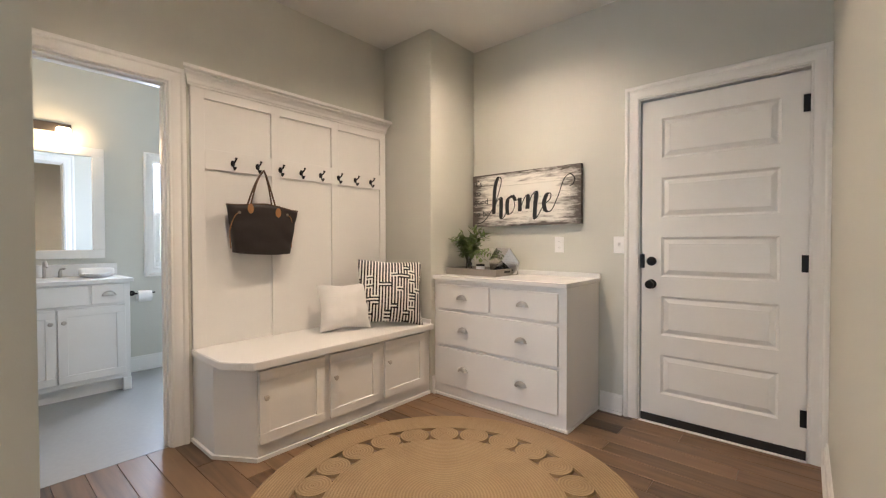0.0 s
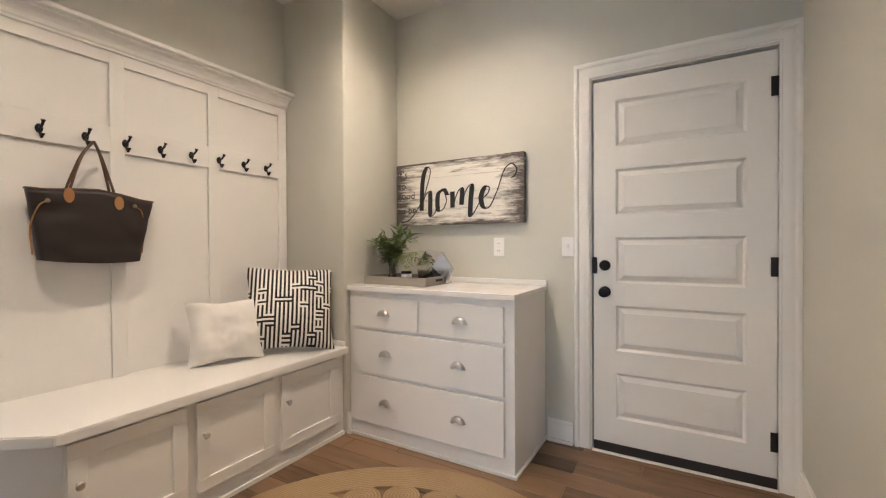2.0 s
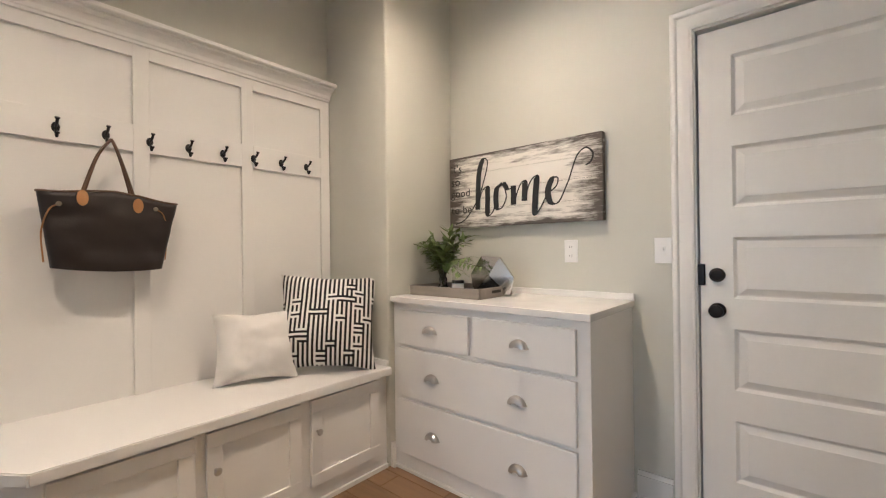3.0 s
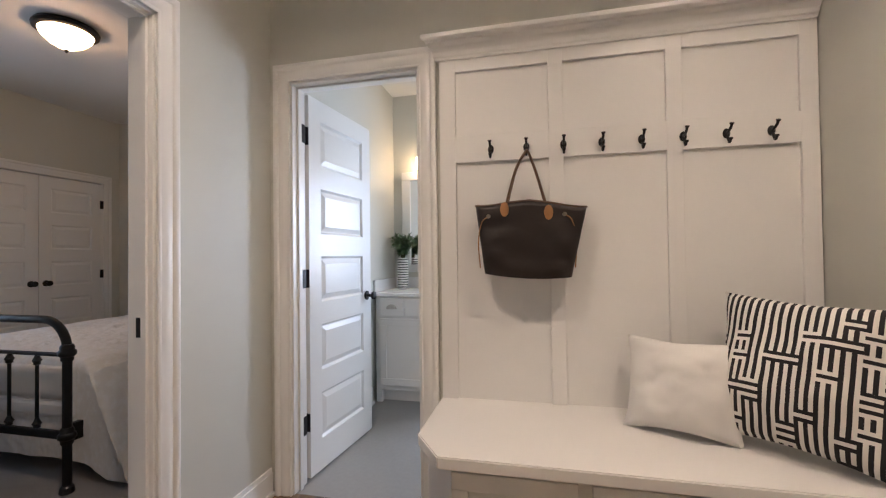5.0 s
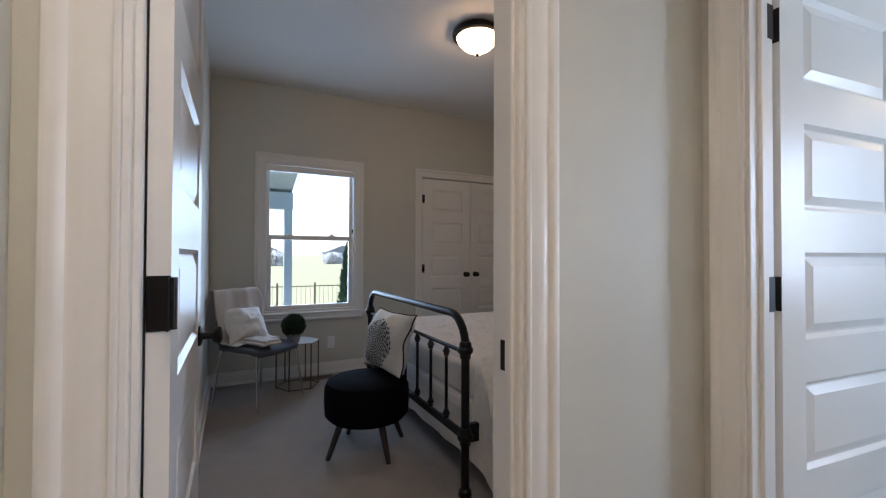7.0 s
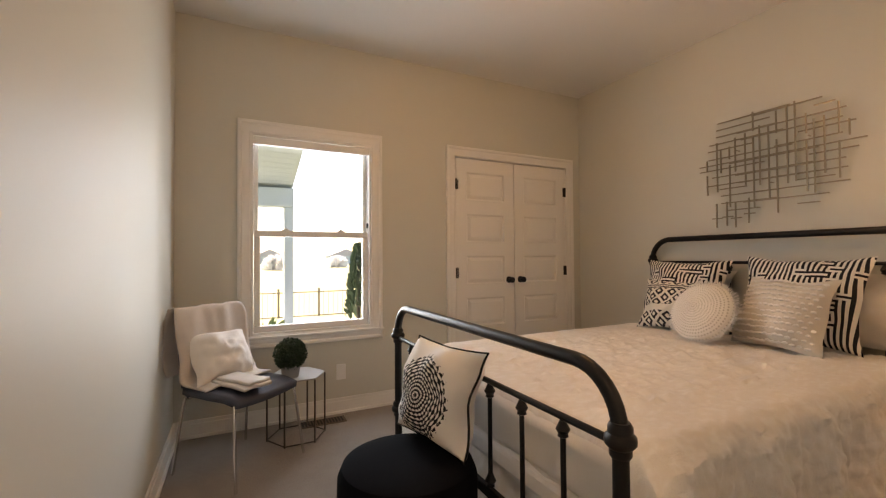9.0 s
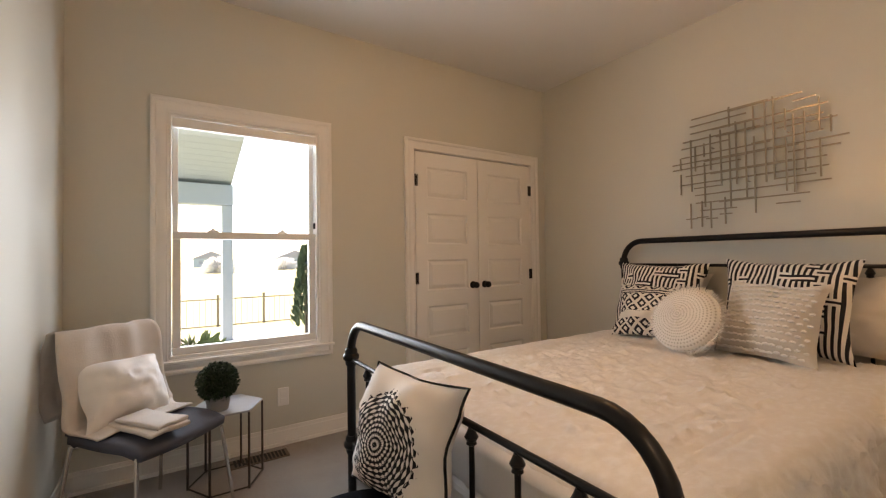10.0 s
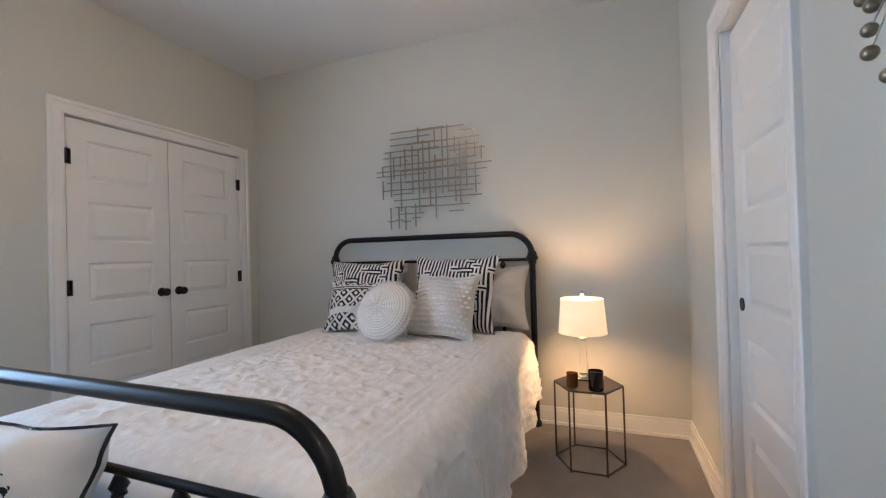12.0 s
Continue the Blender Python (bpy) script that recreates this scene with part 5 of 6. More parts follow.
def tufted():
    """Cream cotton with raised tufts of white yarn in uneven clumps."""
    m, nt, b = nodes_of("ivory_tufted_cotton", 0.8)
    tc = nt.nodes.new("ShaderNodeTexCoord")
    mp = add(nt, "ShaderNodeMapping", Scale=(1.0, 1.6, 1.0))
    nt.links.new(tc.outputs["Object"], mp.inputs["Vector"])
    clump, fine, big = add(nt, "ShaderNodeTexNoise", Scale=22.0, Detail=2.0, Distortion=0.3), add(nt, "ShaderNodeTexNoise", Scale=240.0, Detail=2.0), add(nt, "ShaderNodeTexNoise", Scale=3.0)
    for n in (clump, fine, big):
        nt.links.new(mp.outputs["Vector"], n.inputs["Vector"])
    ramp = nt.nodes.new("ShaderNodeValToRGB")
    ramp.color_ramp.elements[0].position, ramp.color_ramp.elements[0].color = 0.46, (0.79, 0.755, 0.705, 1)
    ramp.color_ramp.elements[1].position, ramp.color_ramp.elements[1].color = 0.70, (0.86, 0.845, 0.82, 1)
    nt.links.new(clump.outputs["Fac"], ramp.inputs[0])
    nt.links.new(mixed(nt, math_node(nt, "MULTIPLY", big.outputs["Fac"], 0.35), ramp.outputs[0], (0.78, 0.75, 0.70)), b.inputs["Base Color"])
    b.inputs["Sheen Weight"].default_value = 0.3
    h = math_node(nt, "ADD", math_node(nt, "MULTIPLY", clump.outputs["Fac"], 3.0), fine.outputs["Fac"])
    bp = add(nt, "ShaderNodeBump", Strength=0.5, Distance=0.004)
    nt.links.new(h, bp.inputs["Height"])
    nt.links.new(bp.outputs["Normal"], b.inputs["Normal"])
    return m


BEDLINEN = tufted()
quilt = thing("comforter", "ivory tufted comforter spread over the bed", "comforter")
qo = part("cloth", comforter(), BEDLINEN, quilt, smooth=True)

ZB = 0.645
pillow("bed_pillow", "plain cream sleeping pillow standing at headboard", pose(-4.35, -1.36, ZB, -14, 0, 90), 0.60, 0.44, 0.20, LINEN, wrinkle=0.012, seed=7.0)
pillow("bed_pillow", "plain cream sleeping pillow standing at headboard", pose(-4.35, -2.31, ZB, -14, 0, 90), 0.68, 0.42, 0.20, LINEN, wrinkle=0.012, seed=9.0)
pillow("maze_sham", "black and white maze-print sham on bed", pose(-4.20, -2.24, ZB, -18, 0, 92), 0.60, 0.50, 0.19, MAZE2, wrinkle=0.01, seed=1.0)
pillow("maze_sham", "black and white maze-print sham on bed", pose(-4.19, -1.55, ZB, -18, 0, 86), 0.62, 0.52, 0.19, MAZE2, wrinkle=0.01, seed=2.0)
pillow("tribal_pillow", "black and cream tribal-print pillow on bed", pose(-4.03, -2.16, ZB, -24, 0, 97), 0.48, 0.37, 0.16, TRIBAL, wrinkle=0.01, seed=4.0)
tx = pillow("textured_pillow", "cream pillow with tufted horizontal rows on bed", pose(-3.98, -1.555, ZB, -26, 0, 82), 0.46, 0.43, 0.18, LINEN, wrinkle=0.006, seed=5.0)
tuft = bmesh.new()
rt = random.Random(3)
for j in range(12):
    z = 0.035 + j * 0.031
    for q in range(14):
        x = -0.20 + q * 0.03 + (j % 2) * 0.015
        u, v = x / 0.23, (z - 0.215) / 0.215
        e = max(0.0, (1 - abs(u) ** 2.3) * (1 - abs(v) ** 2.3)) ** 0.5
        bend = 0.06 * 0.18 * (u * u + v * v) * (1 + math.sin(15.0)) + 0.035 * noise.noise(Vector((u * 1.5 + 5.0, v * 1.5, 7)))
        bmesh.ops.create_icosphere(tuft, subdivisions=1, radius=0.0095, matrix=Matrix.Translation((x * 0.92, bend - 0.09 * e, z + rt.uniform(-0.004, 0.004))) @ Matrix.Diagonal((1.7, 0.9, 0.9, 1)))
tagged(part("yarn_tuft", tuft, COTTON, tx, "rows of white yarn tufts"), kind="stuff")
rp = thing("round_pillow", "round white knitted pillow with fringe on bed", "pillow", pose(-3.90, -1.86, ZB + 0.17, -28, 0, 86))
bm = bmesh.new()
bmesh.ops.create_uvsphere(bm, u_segments=48, v_segments=30, radius=1.0, matrix=pose(0, 0, 0, 90))
for v in bm.verts:
    rr = math.hypot(v.co.x, v.co.z)
    knit = 0.012 * math.sin(rr * 60) + 0.010 * math.sin(math.atan2(v.co.z, v.co.x) * 60)
    v.co = Vector((v.co.x * 0.182, v.co.y * (0.085 + knit * 0.3), v.co.z * 0.182))


def crochet():
    """White crochet: rings of small stitches round the middle, their holes shaded in the colour."""
    m, nt, b, x, z = fabric_base("white_crochet")
    r = math_node(nt, "SQRT", math_node(nt, "ADD", math_node(nt, "MULTIPLY", x, x), math_node(nt, "MULTIPLY", z, z)))
    rows = math_node(nt, "MULTIPLY", r, 68.0)
    a = math_node(nt, "ADD", math_node(nt, "MULTIPLY", math_node(nt, "ARCTAN2", z, x), 9.55), math_node(nt, "MULTIPLY", math_node(nt, "FLOOR", rows), 0.5))
    u, v = (math_node(nt, "SUBTRACT", math_node(nt, "FRACT", q), 0.5) for q in (rows, a))
    d = math_node(nt, "SQRT", math_node(nt, "ADD", math_node(nt, "MULTIPLY", u, u), math_node(nt, "MULTIPLY", v, v)))
    hole_shade = math_node(nt, "LESS_THAN", d, 0.24)
    nt.links.new(mixed(nt, hole_shade, (0.82, 0.79, 0.74), (0.50, 0.46, 0.40)), b.inputs["Base Color"])
    bp = add(nt, "ShaderNodeBump", Strength=0.8, Distance=0.006)
    nt.links.new(math_node(nt, "MINIMUM", d, 0.45), bp.inputs["Height"])
    nt.links.new(bp.outputs["Normal"], b.inputs["Normal"])
    return m


part("cover", bm, crochet(), rp, smooth=True)
fb = bmesh.new()
for i in range(150):
    a = 2 * math.pi * i / 150
    d = Vector((math.cos(a + rt.uniform(-0.06, 0.06)), rt.uniform(-0.25, 0.25), math.sin(a + rt.uniform(-0.06, 0.06))))
    p = Vector((math.cos(a) * 0.176, 0, math.sin(a) * 0.176))
    cyl(fb, p, p + d * rt.uniform(0.024, 0.042), 0.0034, 0.0016, 5)
part("fringe", fb, COTTON, rp, "short white yarn fringe")

# ---- bedroom: wall art ----
art = thing("wall_art", "champagne metal lattice wall sculpture of crossed rods", "wall art", pose(BX0 + 0.004, -1.77, 1.765))
ra = random.Random(21)


def half_width(z):
    """How far the lattice reaches sideways at a height."""
    return 0.44 - 0.95 * abs(z - 0.02) ** 1.6


rod = part("rod", box(-0.5, 0.5, -0.004, 0.004, -0.004, 0.004), GOLD, art, at=pose(0.03, 0, 0.02, 0, 0, 90) @ Matrix.Diagonal((0.5, 1, 1, 1)))
for k in range(14):
    z = -0.30 + k * 0.047 + ra.uniform(-0.009, 0.009)
    w = half_width(z)
    cuts = [-w * ra.uniform(0.82, 1.08), ra.uniform(-0.22, 0.02), ra.uniform(0.03, 0.25), w * ra.uniform(0.82, 1.08)]
    for a, b in ((cuts[0], cuts[2]), (cuts[1], cuts[3])) if k % 3 else ((cuts[0], cuts[1]), (cuts[2], cuts[3])):
        again(rod, art, pose(0.022 + 0.0105 * (k % 2), (a + b) / 2, z + ra.uniform(-0.006, 0.006), 0, 0, 90) @ Matrix.Diagonal((max(0.1, b - a), 1, 1, 1)))
for k in range(17):
    y = -0.385 + k * 0.048 + ra.uniform(-0.011, 0.011)
    top = 0.36 - 0.9 * abs(y - 0.08) ** 2 - ra.uniform(0.0, 0.13)
    low = -0.37 + 0.9 * abs(y + 0.05) ** 2 + ra.uniform(0.0, 0.10)
    cut = ra.uniform(low * 0.4, top * 0.6)
    for a, b in ((low, cut - 0.02), (cut + 0.02, top)) if k % 3 == 0 else ((low + ra.uniform(0, 0.25), top - ra.uniform(0, 0.12)),):
        again(rod, art, pose(0.0325 - 0.0105 * (k % 2) + 0.0105, y, (a + b) / 2, 0, 0, 90) @ pose(0, 0, 0, 0, 90, 0) @ Matrix.Diagonal((max(0.08, b - a), 1, 1, 1)))
for k in range(4):
    y, z = -0.33 + 0.065 * k + ra.uniform(-0.01, 0.01), -0.30 - ra.uniform(0, 0.05)
    again(rod, art, pose(0.0415, y, z, 0, 0, 90) @ pose(0, 0, 0, 0, 90, 0) @ Matrix.Diagonal((0.17, 1, 1, 1)))
    again(rod, art, pose(0.033, y, z - 0.02, 0, 0, 90) @ Matrix.Diagonal((0.07, 1, 1, 1)))
for y, z in ((-0.2, 0.1), (0.2, 0.1), (0.0, -0.15)):
    part("standoff", cyl(bmesh.new(), (0.0, y, z), (0.03, y, z), 0.004, seg=8), GOLD, art)


# ---- bedroom: hexagon tables ----
def hex_table(label, m, r, h, top_material):
    t = thing("hexagon_table", label, "side table", m, group="hexagon tables")
    pts = [(r * math.cos(math.radians(60 * k)), r * math.sin(math.radians(60 * k))) for k in range(6)]
    slab = prism(bmesh.new(), [(x * 1.02, y * 1.02) for x, y in pts], h - 0.010, h)
    bmesh.ops.bevel(slab, geom=slab.edges[:], offset=0.0015, segments=1, affect="EDGES")
    part("tabletop", slab, top_material, t)
    for x, y in pts:
        part("leg", box(x - 0.0045, x + 0.0045, y - 0.0045, y + 0.0045, 0.0, h - 0.0105), PEWTER, t)
    for k in range(6):
        a, b = pts[k], pts[(k + 1) % 6]
        part("base_bar", cyl(bmesh.new(), (*a, 0.008), (*b, 0.008), 0.0045, seg=6), PEWTER, t)
    return t


hex_table("small hexagonal dark metal nightstand with wire legs", pose(-4.07, -0.70, 0, 0, 0, 90), 0.178, 0.425, PEWTER)
hex_table("small hexagonal metal side table with wire legs", pose(-1.78, -3.18, 0, 0, 0, 60), 0.178, 0.40, surface("grey_stone_top", (0.40, 0.41, 0.43), 0.35, vary=0.08, grain=30))

tl = thing("table_lamp", "clear glass table lamp with lit cream drum shade", "table lamp", pose(-4.145, -0.722, 0.426))
part("base", lathe(bmesh.new(), [(0.058, 0), (0.058, 0.014), (0.030, 0.022), (0.022, 0.03)], 28), GLASS, tl, "clear glass foot")
part("stem", lathe(bmesh.new(), [(0.020, 0.03), (0.026, 0.06), (0.020, 0.12), (0.017, 0.20), (0.018, 0.215)], 24), GLASS, tl, "clear glass stem")
part("neck", lathe(bmesh.new(), [(0.018, 0.216), (0.018, 0.23), (0.008, 0.235), (0.006, 0.47), (0.011, 0.475), (0.013, 0.485), (0.008, 0.495)], 16), NICKEL, tl, "nickel neck and finial")
sh = bmesh.new()
rows = []
for rr, z in ((0.132, 0.258), (0.117, 0.452)):
    rows.append(ring(sh, Vector((0, 0, z)), Vector((1, 0, 0)), Vector((0, 1, 0)), rr, 40))
for k in range(40):
    sh.faces.new((rows[0][k], rows[0][(k + 1) % 40], rows[1][(k + 1) % 40], rows[1][k]))
so = part("shade", sh, SHADE, tl, "lit cream drum shade", smooth=True)
so.modifiers.new("thickness", "SOLIDIFY").thickness = 0.002
part("bulb", lathe(bmesh.new(), [(0.012, 0.30), (0.024, 0.33), (0.030, 0.36), (0.020, 0.39), (0.004, 0.40)], 16), BULB, tl, "lit bulb")
for lab, x, y, r, h, mt in (("tall black candle jar on nightstand", -3.955, -0.655, 0.038, 0.10, WAXBLACK), ("small amber candle jar on nightstand", -3.985, -0.775, 0.030, 0.072, AMBER)):
    c = thing("candle", lab, "candle", pose(x, y, 0.426))
    part("jar", lathe(bmesh.new(), [(r * 0.93, 0), (r, 0.005), (r, h), (r * 0.9, h), (r * 0.9, h * 0.7)], 24), mt, c)
    part("wax", lathe(bmesh.new(), [(r * 0.86, h * 0.70), (r * 0.86, h * 0.72)], 20), LINEN, c, "pale wax")

# ---- bedroom: stool and its pillow ----
stool = thing("stool", "round black velvet stool on splayed dark legs", "stool", pose(-1.985, -1.745, 0))
part("cushion", lathe(bmesh.new(), [(0.18, 0.195), (0.225, 0.20), (0.247, 0.225), (0.252, 0.30), (0.250, 0.375), (0.235, 0.412), (0.20, 0.425), (0.10, 0.430), (0.002, 0.431)], 40), VELVET, stool, "black velvet drum cushion")
for k in range(4):
    a = math.radians(12 + 90 * k)
    ca, sa = math.cos(a), math.sin(a)
    part("leg", cyl(bmesh.new(), (0.25 * ca, 0.25 * sa, 0.0), (0.165 * ca, 0.165 * sa, 0.20), 0.013, 0.021, 12), DARKWOOD, stool, "tapered dark wood leg")
pillow("mandala_pillow", "white pillow with black mandala print on stool", pose(-2.085, -1.82, 0.432, -18, 0, 100), 0.45, 0.385, 0.20, MANDALA, piping=WAXBLACK, ear=0.09, wrinkle=0.006, seed=6.0)

# ---- bedroom: chair with throw ----
chair = thing("side_chair", "slate upholstered chair on chrome legs", "chair", pose(-1.455, -2.945, 0, 0, 0, 220))
seat_bm = bmesh.new()
n = 14
g = []
for j in range(n + 1):
    row = []
    for i in range(n + 1):
        u, v = 2 * i / n - 1, 2 * j / n - 1
        x = 0.215 * u * (1 - 0.06 * (v * v)) * (1 - 0.04 * max(0, v))
        y = 0.215 * v
        z = 0.435 + 0.012 * (1 - u ** 4) * (1 - v ** 4) - 0.022 * max(0, -v - 0.55) * 2 + 0.015 * abs(u) ** 2
        row.append(seat_bm.verts.new((x, y, z)))
    g.append(row)
for j in range(n):
    for i in range(n):
        seat_bm.faces.new((g[j][i], g[j][i + 1], g[j + 1][i + 1], g[j + 1][i]))
s = part("seat", seat_bm, GREYSEAT, chair, "slate blue-grey upholstered seat", smooth=True)
s.modifiers.new("thickness", "SOLIDIFY").thickness = 0.035
bk = bmesh.new()
g = []
for j in range(n + 1):
    row = []
    for i in range(n + 1):
        u, v = 2 * i / n - 1, j / n
        row.append(bk.verts.new((0.205 * u * (1 - 0.10 * v * v), 0.212 + 0.075 * v, 0.45 + 0.40 * v)))
    g.append(row)
for j in range(n):
    for i in range(n):
        bk.faces.new((g[j][i], g[j][i + 1], g[j + 1][i + 1], g[j + 1][i]))
b_ = part("backrest", bk, GREYSEAT, chair, "slate upholstered backrest", smooth=True)
b_.modifiers.new("thickness", "SOLIDIFY").thickness = 0.02
for sx in (-1, 1):
    for sy, fy in ((-1, -0.235), (1, 0.235)):
        part("leg", tube(bmesh.new(), smooth_line([(sx * 0.10, sy * 0.13, 0.405), (sx * 0.185, sy * 0.18, 0.400), (sx * 0.205, sy * 0.19, 0.37), (sx * 0.235, fy, 0.0)], 6), 0.0085, 10), CHROME, chair, "chrome tube leg")
throw = thing("throw_blanket", "cream knitted throw draped over chair", "blanket", pose(-1.455, -2.945, 0, 0, 0, 220))
THROW = surface("beige_knit", (0.60, 0.55, 0.50), 0.92, vary=0.08, scale=20, grain=240, bump=0.7, depth=0.003, sheen=0.2)
tb = bmesh.new()
g = []
path = smooth_line([(0, 0.315, 0.50), (0, 0.325, 0.66), (0, 0.318, 0.83), (0, 0.295, 0.875), (0, 0.245, 0.855), (0, 0.205, 0.66), (0, 0.175, 0.50), (0, 0.11, 0.468), (0, 0.0, 0.466)], 7)
for j, p in enumerate(path):
    row = []
    for i in range(27):
        u = 2 * i / 26 - 1
        fold_ = 0.006 * math.sin(u * 7 + j * 0.10) + 0.008 * noise.noise(Vector((u * 4, j * 0.12, 5)))
        w = 0.222 + 0.012 * math.sin(j * 0.2)
        row.append(tb.verts.new((w * u + 0.02 * noise.noise(Vector((j * 0.15, u, 2))), p.y + fold_ * (p.z > 0.48), p.z + (fold_ * 0.7 + 0.006 if p.z < 0.49 else fold_ * 0.3))))
    g.append(row)
for a, b in zip(g, g[1:]):
    for i in range(26):
        tb.faces.new((a[i], a[i + 1], b[i + 1], b[i]))
o = part("drape", tb, THROW, throw, smooth=True)
o.modifiers.new("thickness", "SOLIDIFY").thickness = 0.008
for k, (wx, l) in enumerate(((0.085, 0.30), (0.07, 0.27))):
    fm = bmesh.new()
    bx(fm, -wx, wx, -l / 2, l / 2, 0, 0.018, 0.008, 3)
    bmesh.ops.subdivide_edges(fm, edges=fm.edges[:], cuts=2, use_grid_fill=True)
    for v in fm.verts:
        v.co.z += 0.008 * noise.noise(v.co * 18)
    part("fold", fm, THROW, throw, at=pose(-0.06 + 0.01 * k, -0.07, 0.468 + 0.017 * k, 0, 0, -8 + 5 * k))
pillow("lumbar_pillow", "small plain white pillow on chair", pose(-1.445, -2.955, 0.475, -24, 3, 220) @ pose(0.0, 0.07, 0.008), 0.40, 0.31, 0.13, COTTON, wrinkle=0.008, seed=11.0)

# ---- bedroom: small boxwood ball ----
ball = thing("topiary_ball", "round dark green boxwood ball in grey pot", "plant", pose(-1.735, -3.12, 0.401))
part("pot", lathe(bmesh.new(), [(0.045, 0), (0.050, 0.004), (0.060, 0.075), (0.055, 0.076), (0.050, 0.06)], 24), POTGREY, ball, "grey pot")
lb = bmesh.new()
bmesh.ops.create_icosphere(lb, subdivisions=3, radius=0.074, matrix=Matrix.Translation((0, 0, 0.145)))
rb = random.Random(5)
for i in range(2400):
    d = Vector((rb.gauss(0, 1), rb.gauss(0, 1), rb.gauss(0, 1))).normalized()
    p = Vector((0, 0, 0.145)) + d * rb.uniform(0.072, 0.094)
    t = Vector((rb.gauss(0, 1), rb.gauss(0, 1), rb.gauss(0, 1)))
    leaf_quad(lb, p, d + t * 0.55, t, 0.017, 0.011, 0.1)
part("foliage", lb, BOXWOOD, ball, "dense clipped foliage", smooth=False)

# ---- bedroom: vent, outlets, hanging ornament ----
vent = thing("floor_vent", "brown metal floor register in carpet", "floor vent", pose(-1.97, -3.33, 0))
part("frame", box(-0.16, 0.16, -0.055, 0.055, 0, 0.006, 0.002), surface("brown_metal", (0.12, 0.09, 0.065), 0.5, 0.3), vent)
# Dark strips on the closed frame stand for shaded gaps between louvres.
for k in range(14):
    part("gap_strip", box(-0.14 + k * 0.0205, -0.128 + k * 0.0205, -0.042, 0.042, 0.006, 0.008), DARK, vent)
for m in (pose(-2.13, BY0, 0.30, 0, 0, 180), pose(BX0, -0.66, 0.25, 0, 0, 90)):
    o = thing("power_outlet", "white duplex outlet low on wall", "outlet", m)
    part("plate", box(-0.035, 0.035, -0.006, 0, -0.057, 0.057, 0.003, 2), PLASTIC, o)
    for z in (-0.022, 0.022):
        part("socket", box(-0.016, 0.016, -0.008, -0.006, -0.013, 0.013, 0.001), PLASTIC, o, at=pose(0, 0, z))
orn = thing("beaded_ornament", "metal spray wall ornament with bronze beads", "wall art", pose(-2.44, BY1, 1.62))
ro = random.Random(12)
part("hub", lathe(bmesh.new(), [(0.03, 0), (0.03, 0.01), (0.012, 0.02)], 14, pose(0, 0, 0, 90)), PEWTER, orn)
for k in range(34):
    a, rr = 2 * math.pi * k / 34, ro.uniform(0.08, 0.22)
    tip = Vector((math.cos(a) * rr, -ro.uniform(0.02, 0.06), math.sin(a) * rr))
    w = part("wire", tube(bmesh.new(), smooth_line([(0, -0.012, 0), tip * 0.5 + Vector((0, -0.012, 0)), tip], 4), 0.0016, 5), NICKEL, orn)
    bmb = bmesh.new()
    bmesh.ops.create_uvsphere(bmb, u_segments=14, v_segments=10, radius=0.0125, matrix=Matrix.Translation(tip))
    part("bead", bmb, GOLD, w, "bronze metal bead", smooth=True)

# ---- outdoors, seen through the bedroom window ----
gb = bmesh.new()
g = []
ys = [-4.0, -6.0, -9.2, -12, -16, -24, -40, -80, -200, -900]
ys = [1000.0, 200.0, 20.0] + ys
xs = [-900, -200, -60, -20, -10, -5, -2, 2, 5, 10, 20, 60, 200, 900]
for y in ys:
    g.append([gb.verts.new((x, y, -0.25 - max(0.0, min(7.0, -9.2 - y)) * 0.09)) for x in xs])
for a, b in zip(g, g[1:]):
    for i in range(len(xs) - 1):
        gb.faces.new((a[i], a[i + 1], b[i + 1], b[i]))
single("ground", gb, LAWN, "pale sunlit lawn sloping away from house", "lawn", kind="structure")
single("pavement_patio", box(-3.4, 3.5, -9.3, -4.35, -0.26, -0.22), CONCRETE, "concrete patio slab", "patio", kind="structure")
porch = thing("porch", "covered porch with white column and plank ceiling", "porch")
rf = bmesh.new()
vs = [(-2.42, -3.65, 3.95), (3.5, -3.65, 3.95), (3.5, -9.15, 2.50), (-2.42, -9.15, 2.50)]
lo, hi = [rf.verts.new(v) for v in vs], [rf.verts.new((v[0], v[1], v[2] + 0.12)) for v in vs]
rf.faces.new(lo)
rf.faces.new(hi[::-1])
for k in range(4):
    rf.faces.new((lo[k], lo[(k + 1) % 4], hi[(k + 1) % 4], hi[k]))
part("roof", rf, ROOFING, porch)
tilt = math.degrees(math.atan2(1.45, 5.5))
board = None
for k in range(30):
    at = pose(-2.42, -3.70 - k * 0.178, 3.925 - k * 0.178 * 1.45 / 5.5, tilt)
    board = part("ceiling_board", box(0, 5.9, -0.179, 0.0, -0.006, 0.006), SIDING, porch, at=at) if board is None else again(board, porch, at)
part("beam", box(-2.43, 3.5, -9.05, -8.80, 2.14, 2.50, 0.01), SIDING, porch, "white painted beam")
part("column", box(-2.425, -2.26, -9.02, -8.84, -0.22, 2.14, 0.01), SIDING, porch, "white painted square column")
fence = thing("metal_fence", "thin brown metal picket fence on the lawn", "fence", pose(0, -14.0, -0.78))
post = bar = None
for k in range(13):
    at = pose(-11 + k * 1.2, 0, 0)
    post = part("post", box(-0.03, 0.03, -0.03, 0.03, 0, 1.0), FENCEMETAL, fence, at=at) if post is None else again(post, fence, at)
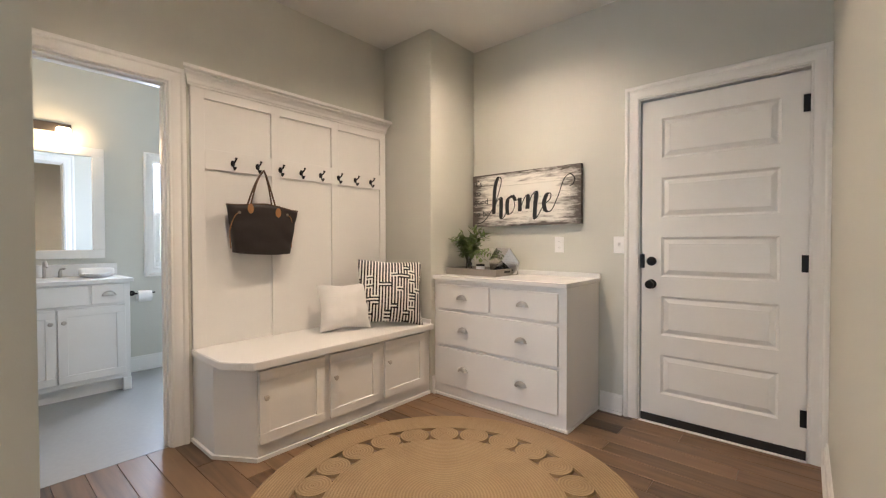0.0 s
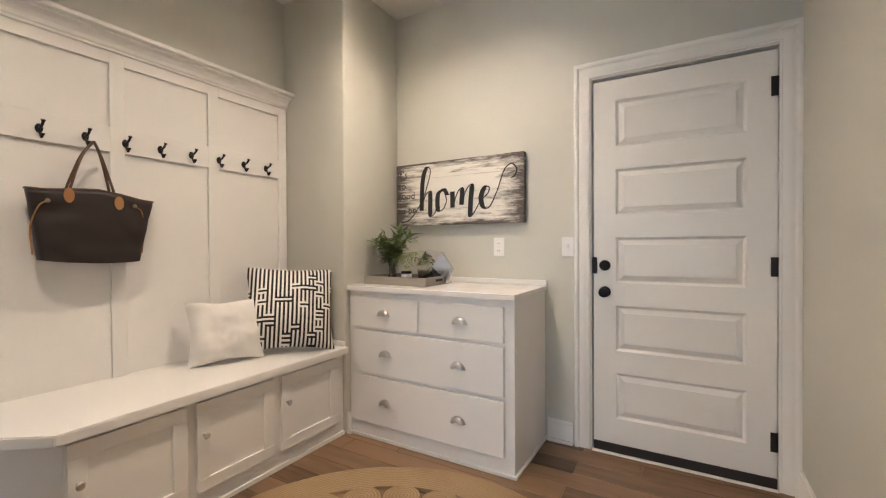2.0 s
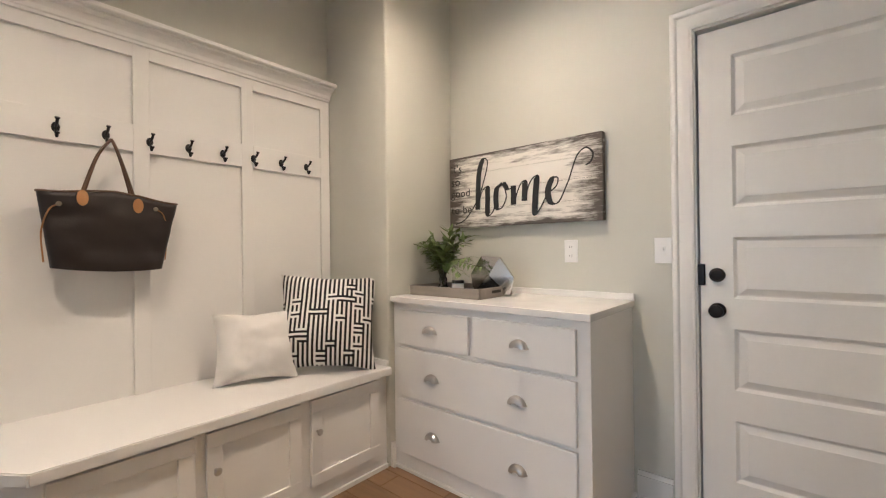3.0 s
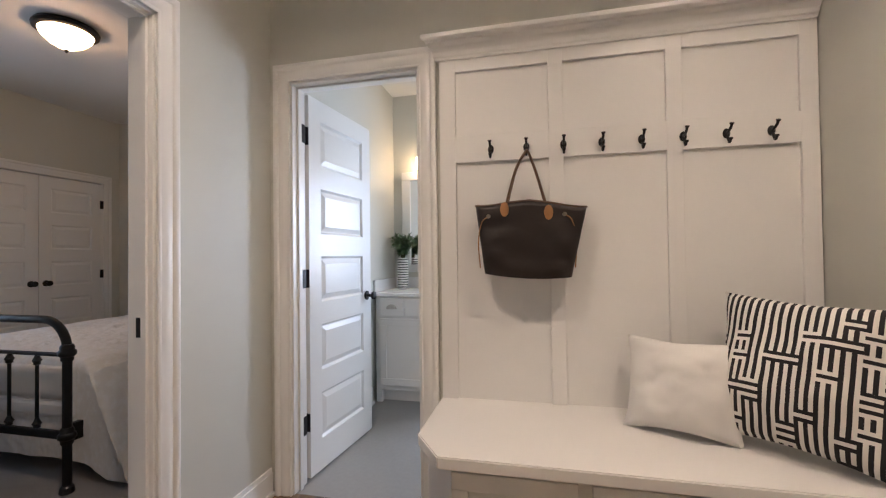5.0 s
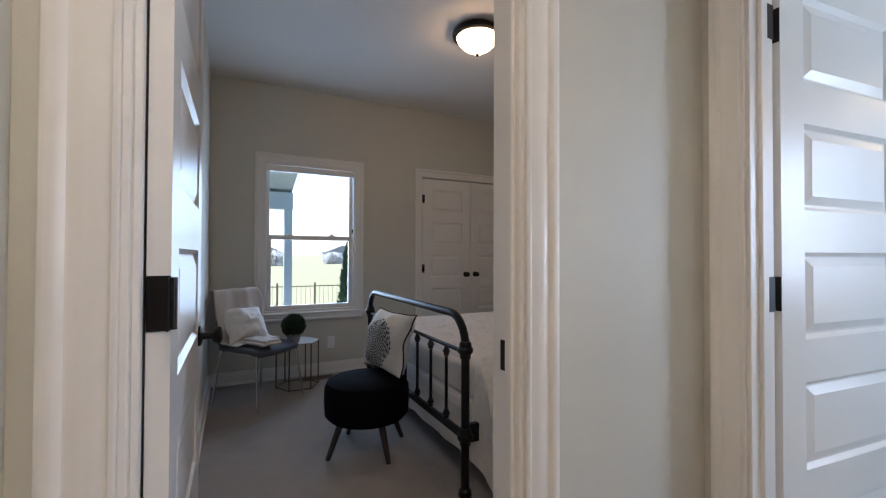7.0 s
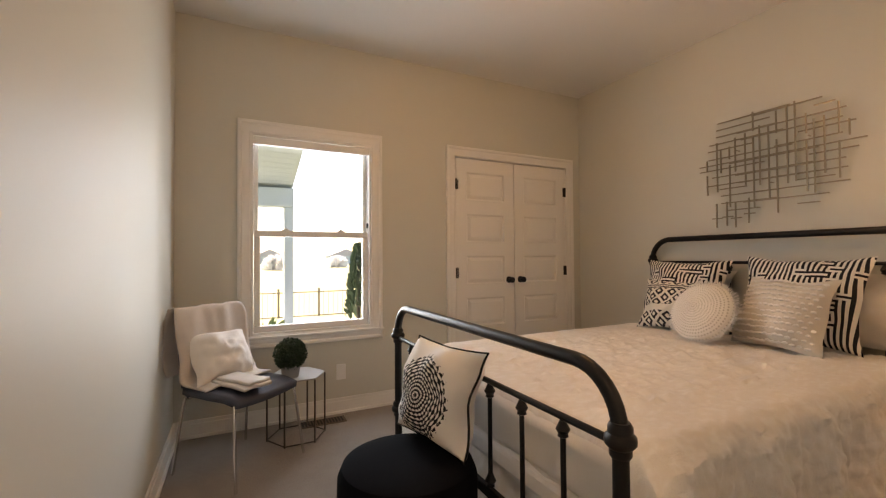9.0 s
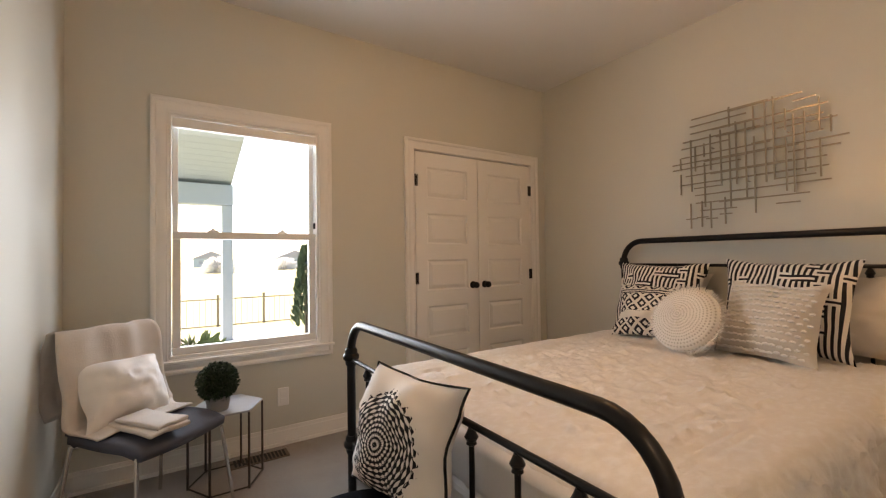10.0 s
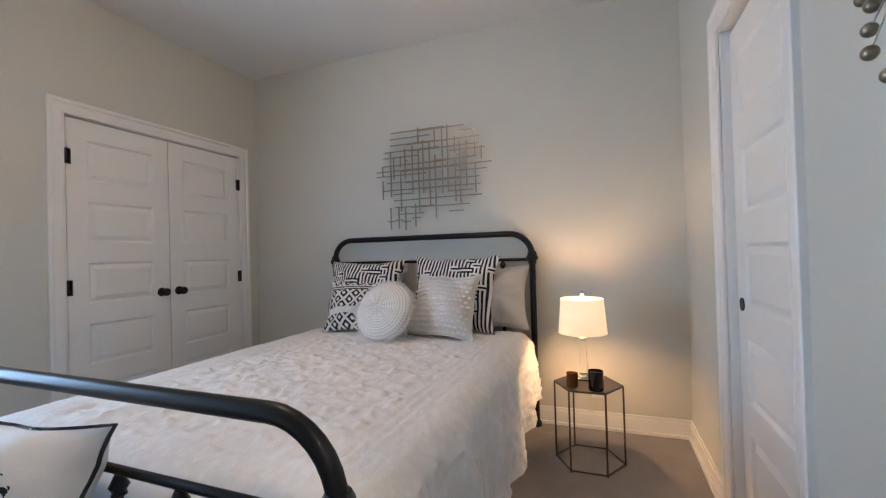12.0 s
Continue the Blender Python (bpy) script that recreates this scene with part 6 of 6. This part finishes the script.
for k in range(96):
    at = pose(-11 + k * 0.15, 0, 0.08)
    bar = part("picket", box(-0.005, 0.005, -0.005, 0.005, 0, 0.86), FENCEMETAL, fence, at=at) if bar is None else again(bar, fence, at)
for z in (0.12, 0.86):
    part("rail", box(-11, 3.4, -0.015, 0.015, z, z + 0.03), FENCEMETAL, fence)


def shrub(name, label, cat, m, h, r, count, material, taper=True, seed=1):
    t = thing(name, label, cat, m)
    rr = random.Random(seed)
    part("trunk", cyl(bmesh.new(), (0, 0, 0), (0, 0, h * 0.7), 0.05, 0.015, 8), DARKWOOD, t)
    bm = bmesh.new()
    for i in range(count):
        z = rr.random() ** 0.8
        w = r * ((1 - z) ** 0.55 if taper else math.sqrt(max(0.02, 1 - (2 * z - 1) ** 2))) * rr.uniform(0.6, 1.05)
        a = rr.uniform(0, 6.283)
        p = Vector((w * math.cos(a), w * math.sin(a), 0.08 * h + z * h * 0.92))
        leaf_quad(bm, p, Vector((math.cos(a) * 0.5, math.sin(a) * 0.5, 0.9 if taper else rr.uniform(-0.4, 0.8))), Vector((math.sin(a), rr.uniform(-1, 1), 0.2)), 0.16 * r / 0.25, 0.07 * r / 0.25, 0.1)
    part("crown", bm, material, t, smooth=False)
    return t


shrub("cypress_tree", "narrow upright green cypress on the lawn", "tree", pose(-3.72, -8.9, -0.26), 1.62, 0.24, 1100, BLUEGREEN)
shrub("garden_bush", "low leafy green bush beside patio", "bush", pose(-1.70, -6.0, -0.24), 0.5, 0.30, 420, LEAF, False, 3)
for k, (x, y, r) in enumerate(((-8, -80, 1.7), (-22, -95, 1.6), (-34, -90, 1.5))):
    shrub("shade_tree", "distant rounded leafy tree, lightened for haze", "tree", pose(x, y, -1.5), r * 1.6, r, 700, FARLEAF, False, 10 + k)
pc = thing("patio_chair", "low patio chair with blue cushion", "chair", pose(-2.2, -5.9, -0.22, 0, 0, 150))
part("cushion", box(-0.28, 0.28, -0.28, 0.28, 0.16, 0.24, 0.035, 3), BLUE, pc, "blue seat cushion")
part("back_cushion", box(-0.28, 0.28, 0.22, 0.31, 0.22, 0.42, 0.04, 3), BLUE, pc, "blue back cushion")
for x in (-0.29, 0.29):
    for y in (-0.28, 0.28):
        part("leg", box(x - 0.02, x + 0.02, y - 0.02, y + 0.02, 0, 0.30), DARKWOOD, pc)
    part("arm", box(x - 0.04, x + 0.04, -0.32, 0.32, 0.30, 0.32, 0.005), DARKWOOD, pc)
for x, y, w in ((-36, -150, 11), (-66, -165, 13), (-12, -160, 10)):
    hs = thing("distant_house", "distant pale house, grey roof and windows lightened for haze", "house", pose(x, y, -0.9))
    part("wall", box(-w / 2, w / 2, -4, 4, 0, 2.9), SIDING, hs)
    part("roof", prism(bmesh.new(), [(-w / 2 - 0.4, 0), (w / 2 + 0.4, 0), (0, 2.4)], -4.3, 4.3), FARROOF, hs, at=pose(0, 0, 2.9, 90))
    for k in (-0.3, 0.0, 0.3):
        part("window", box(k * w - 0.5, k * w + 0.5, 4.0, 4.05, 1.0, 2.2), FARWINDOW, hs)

# ---- oak planks ----
rp_ = random.Random(17)
meshes = {}


def plank(x0, x1, y0, y1, floor):
    key = (round(x1 - x0, 3), round(y1 - y0, 3))
    if key not in meshes:
        bm = bmesh.new()
        bx(bm, -key[0] / 2 + 0.0011, key[0] / 2 - 0.0011, -key[1] / 2 + 0.0011, key[1] / 2 - 0.0011, -0.0115, 0.0, 0.0018)
        meshes[key] = mesh_of("plank", bm, OAK, False)
    o = new("plank", meshes[key])
    o.parent = floor
    o.matrix_basis = pose((x0 + x1) / 2, (y0 + y1) / 2, 0)


oak = thing("floor_oak", "brown oak plank floor with varied tones", "floor", kind="structure")
W = 0.128
for r0, r1, xa, xb in ((BY1, MY1 + 0.04, MX0 - 0.02, MX1 + 0.0), (HY0, BY1, HX0 - 0.005, HX1 + 0.01)):
    y = r0
    while y < r1 - 0.01:
        y2 = min(y + W, r1)
        x = xa
        first_len = rp_.choice((0.35, 0.65, 0.95, 1.25))
        while x < xb - 0.01:
            ln = first_len or rp_.choice((0.9, 1.2, 1.5))
            first_len = 0
            x2 = min(x + ln, xb)
            if xb - x2 < 0.15:
                x2 = xb
            plank(x, x2, y, y2, oak)
            x = x2
        y = y2
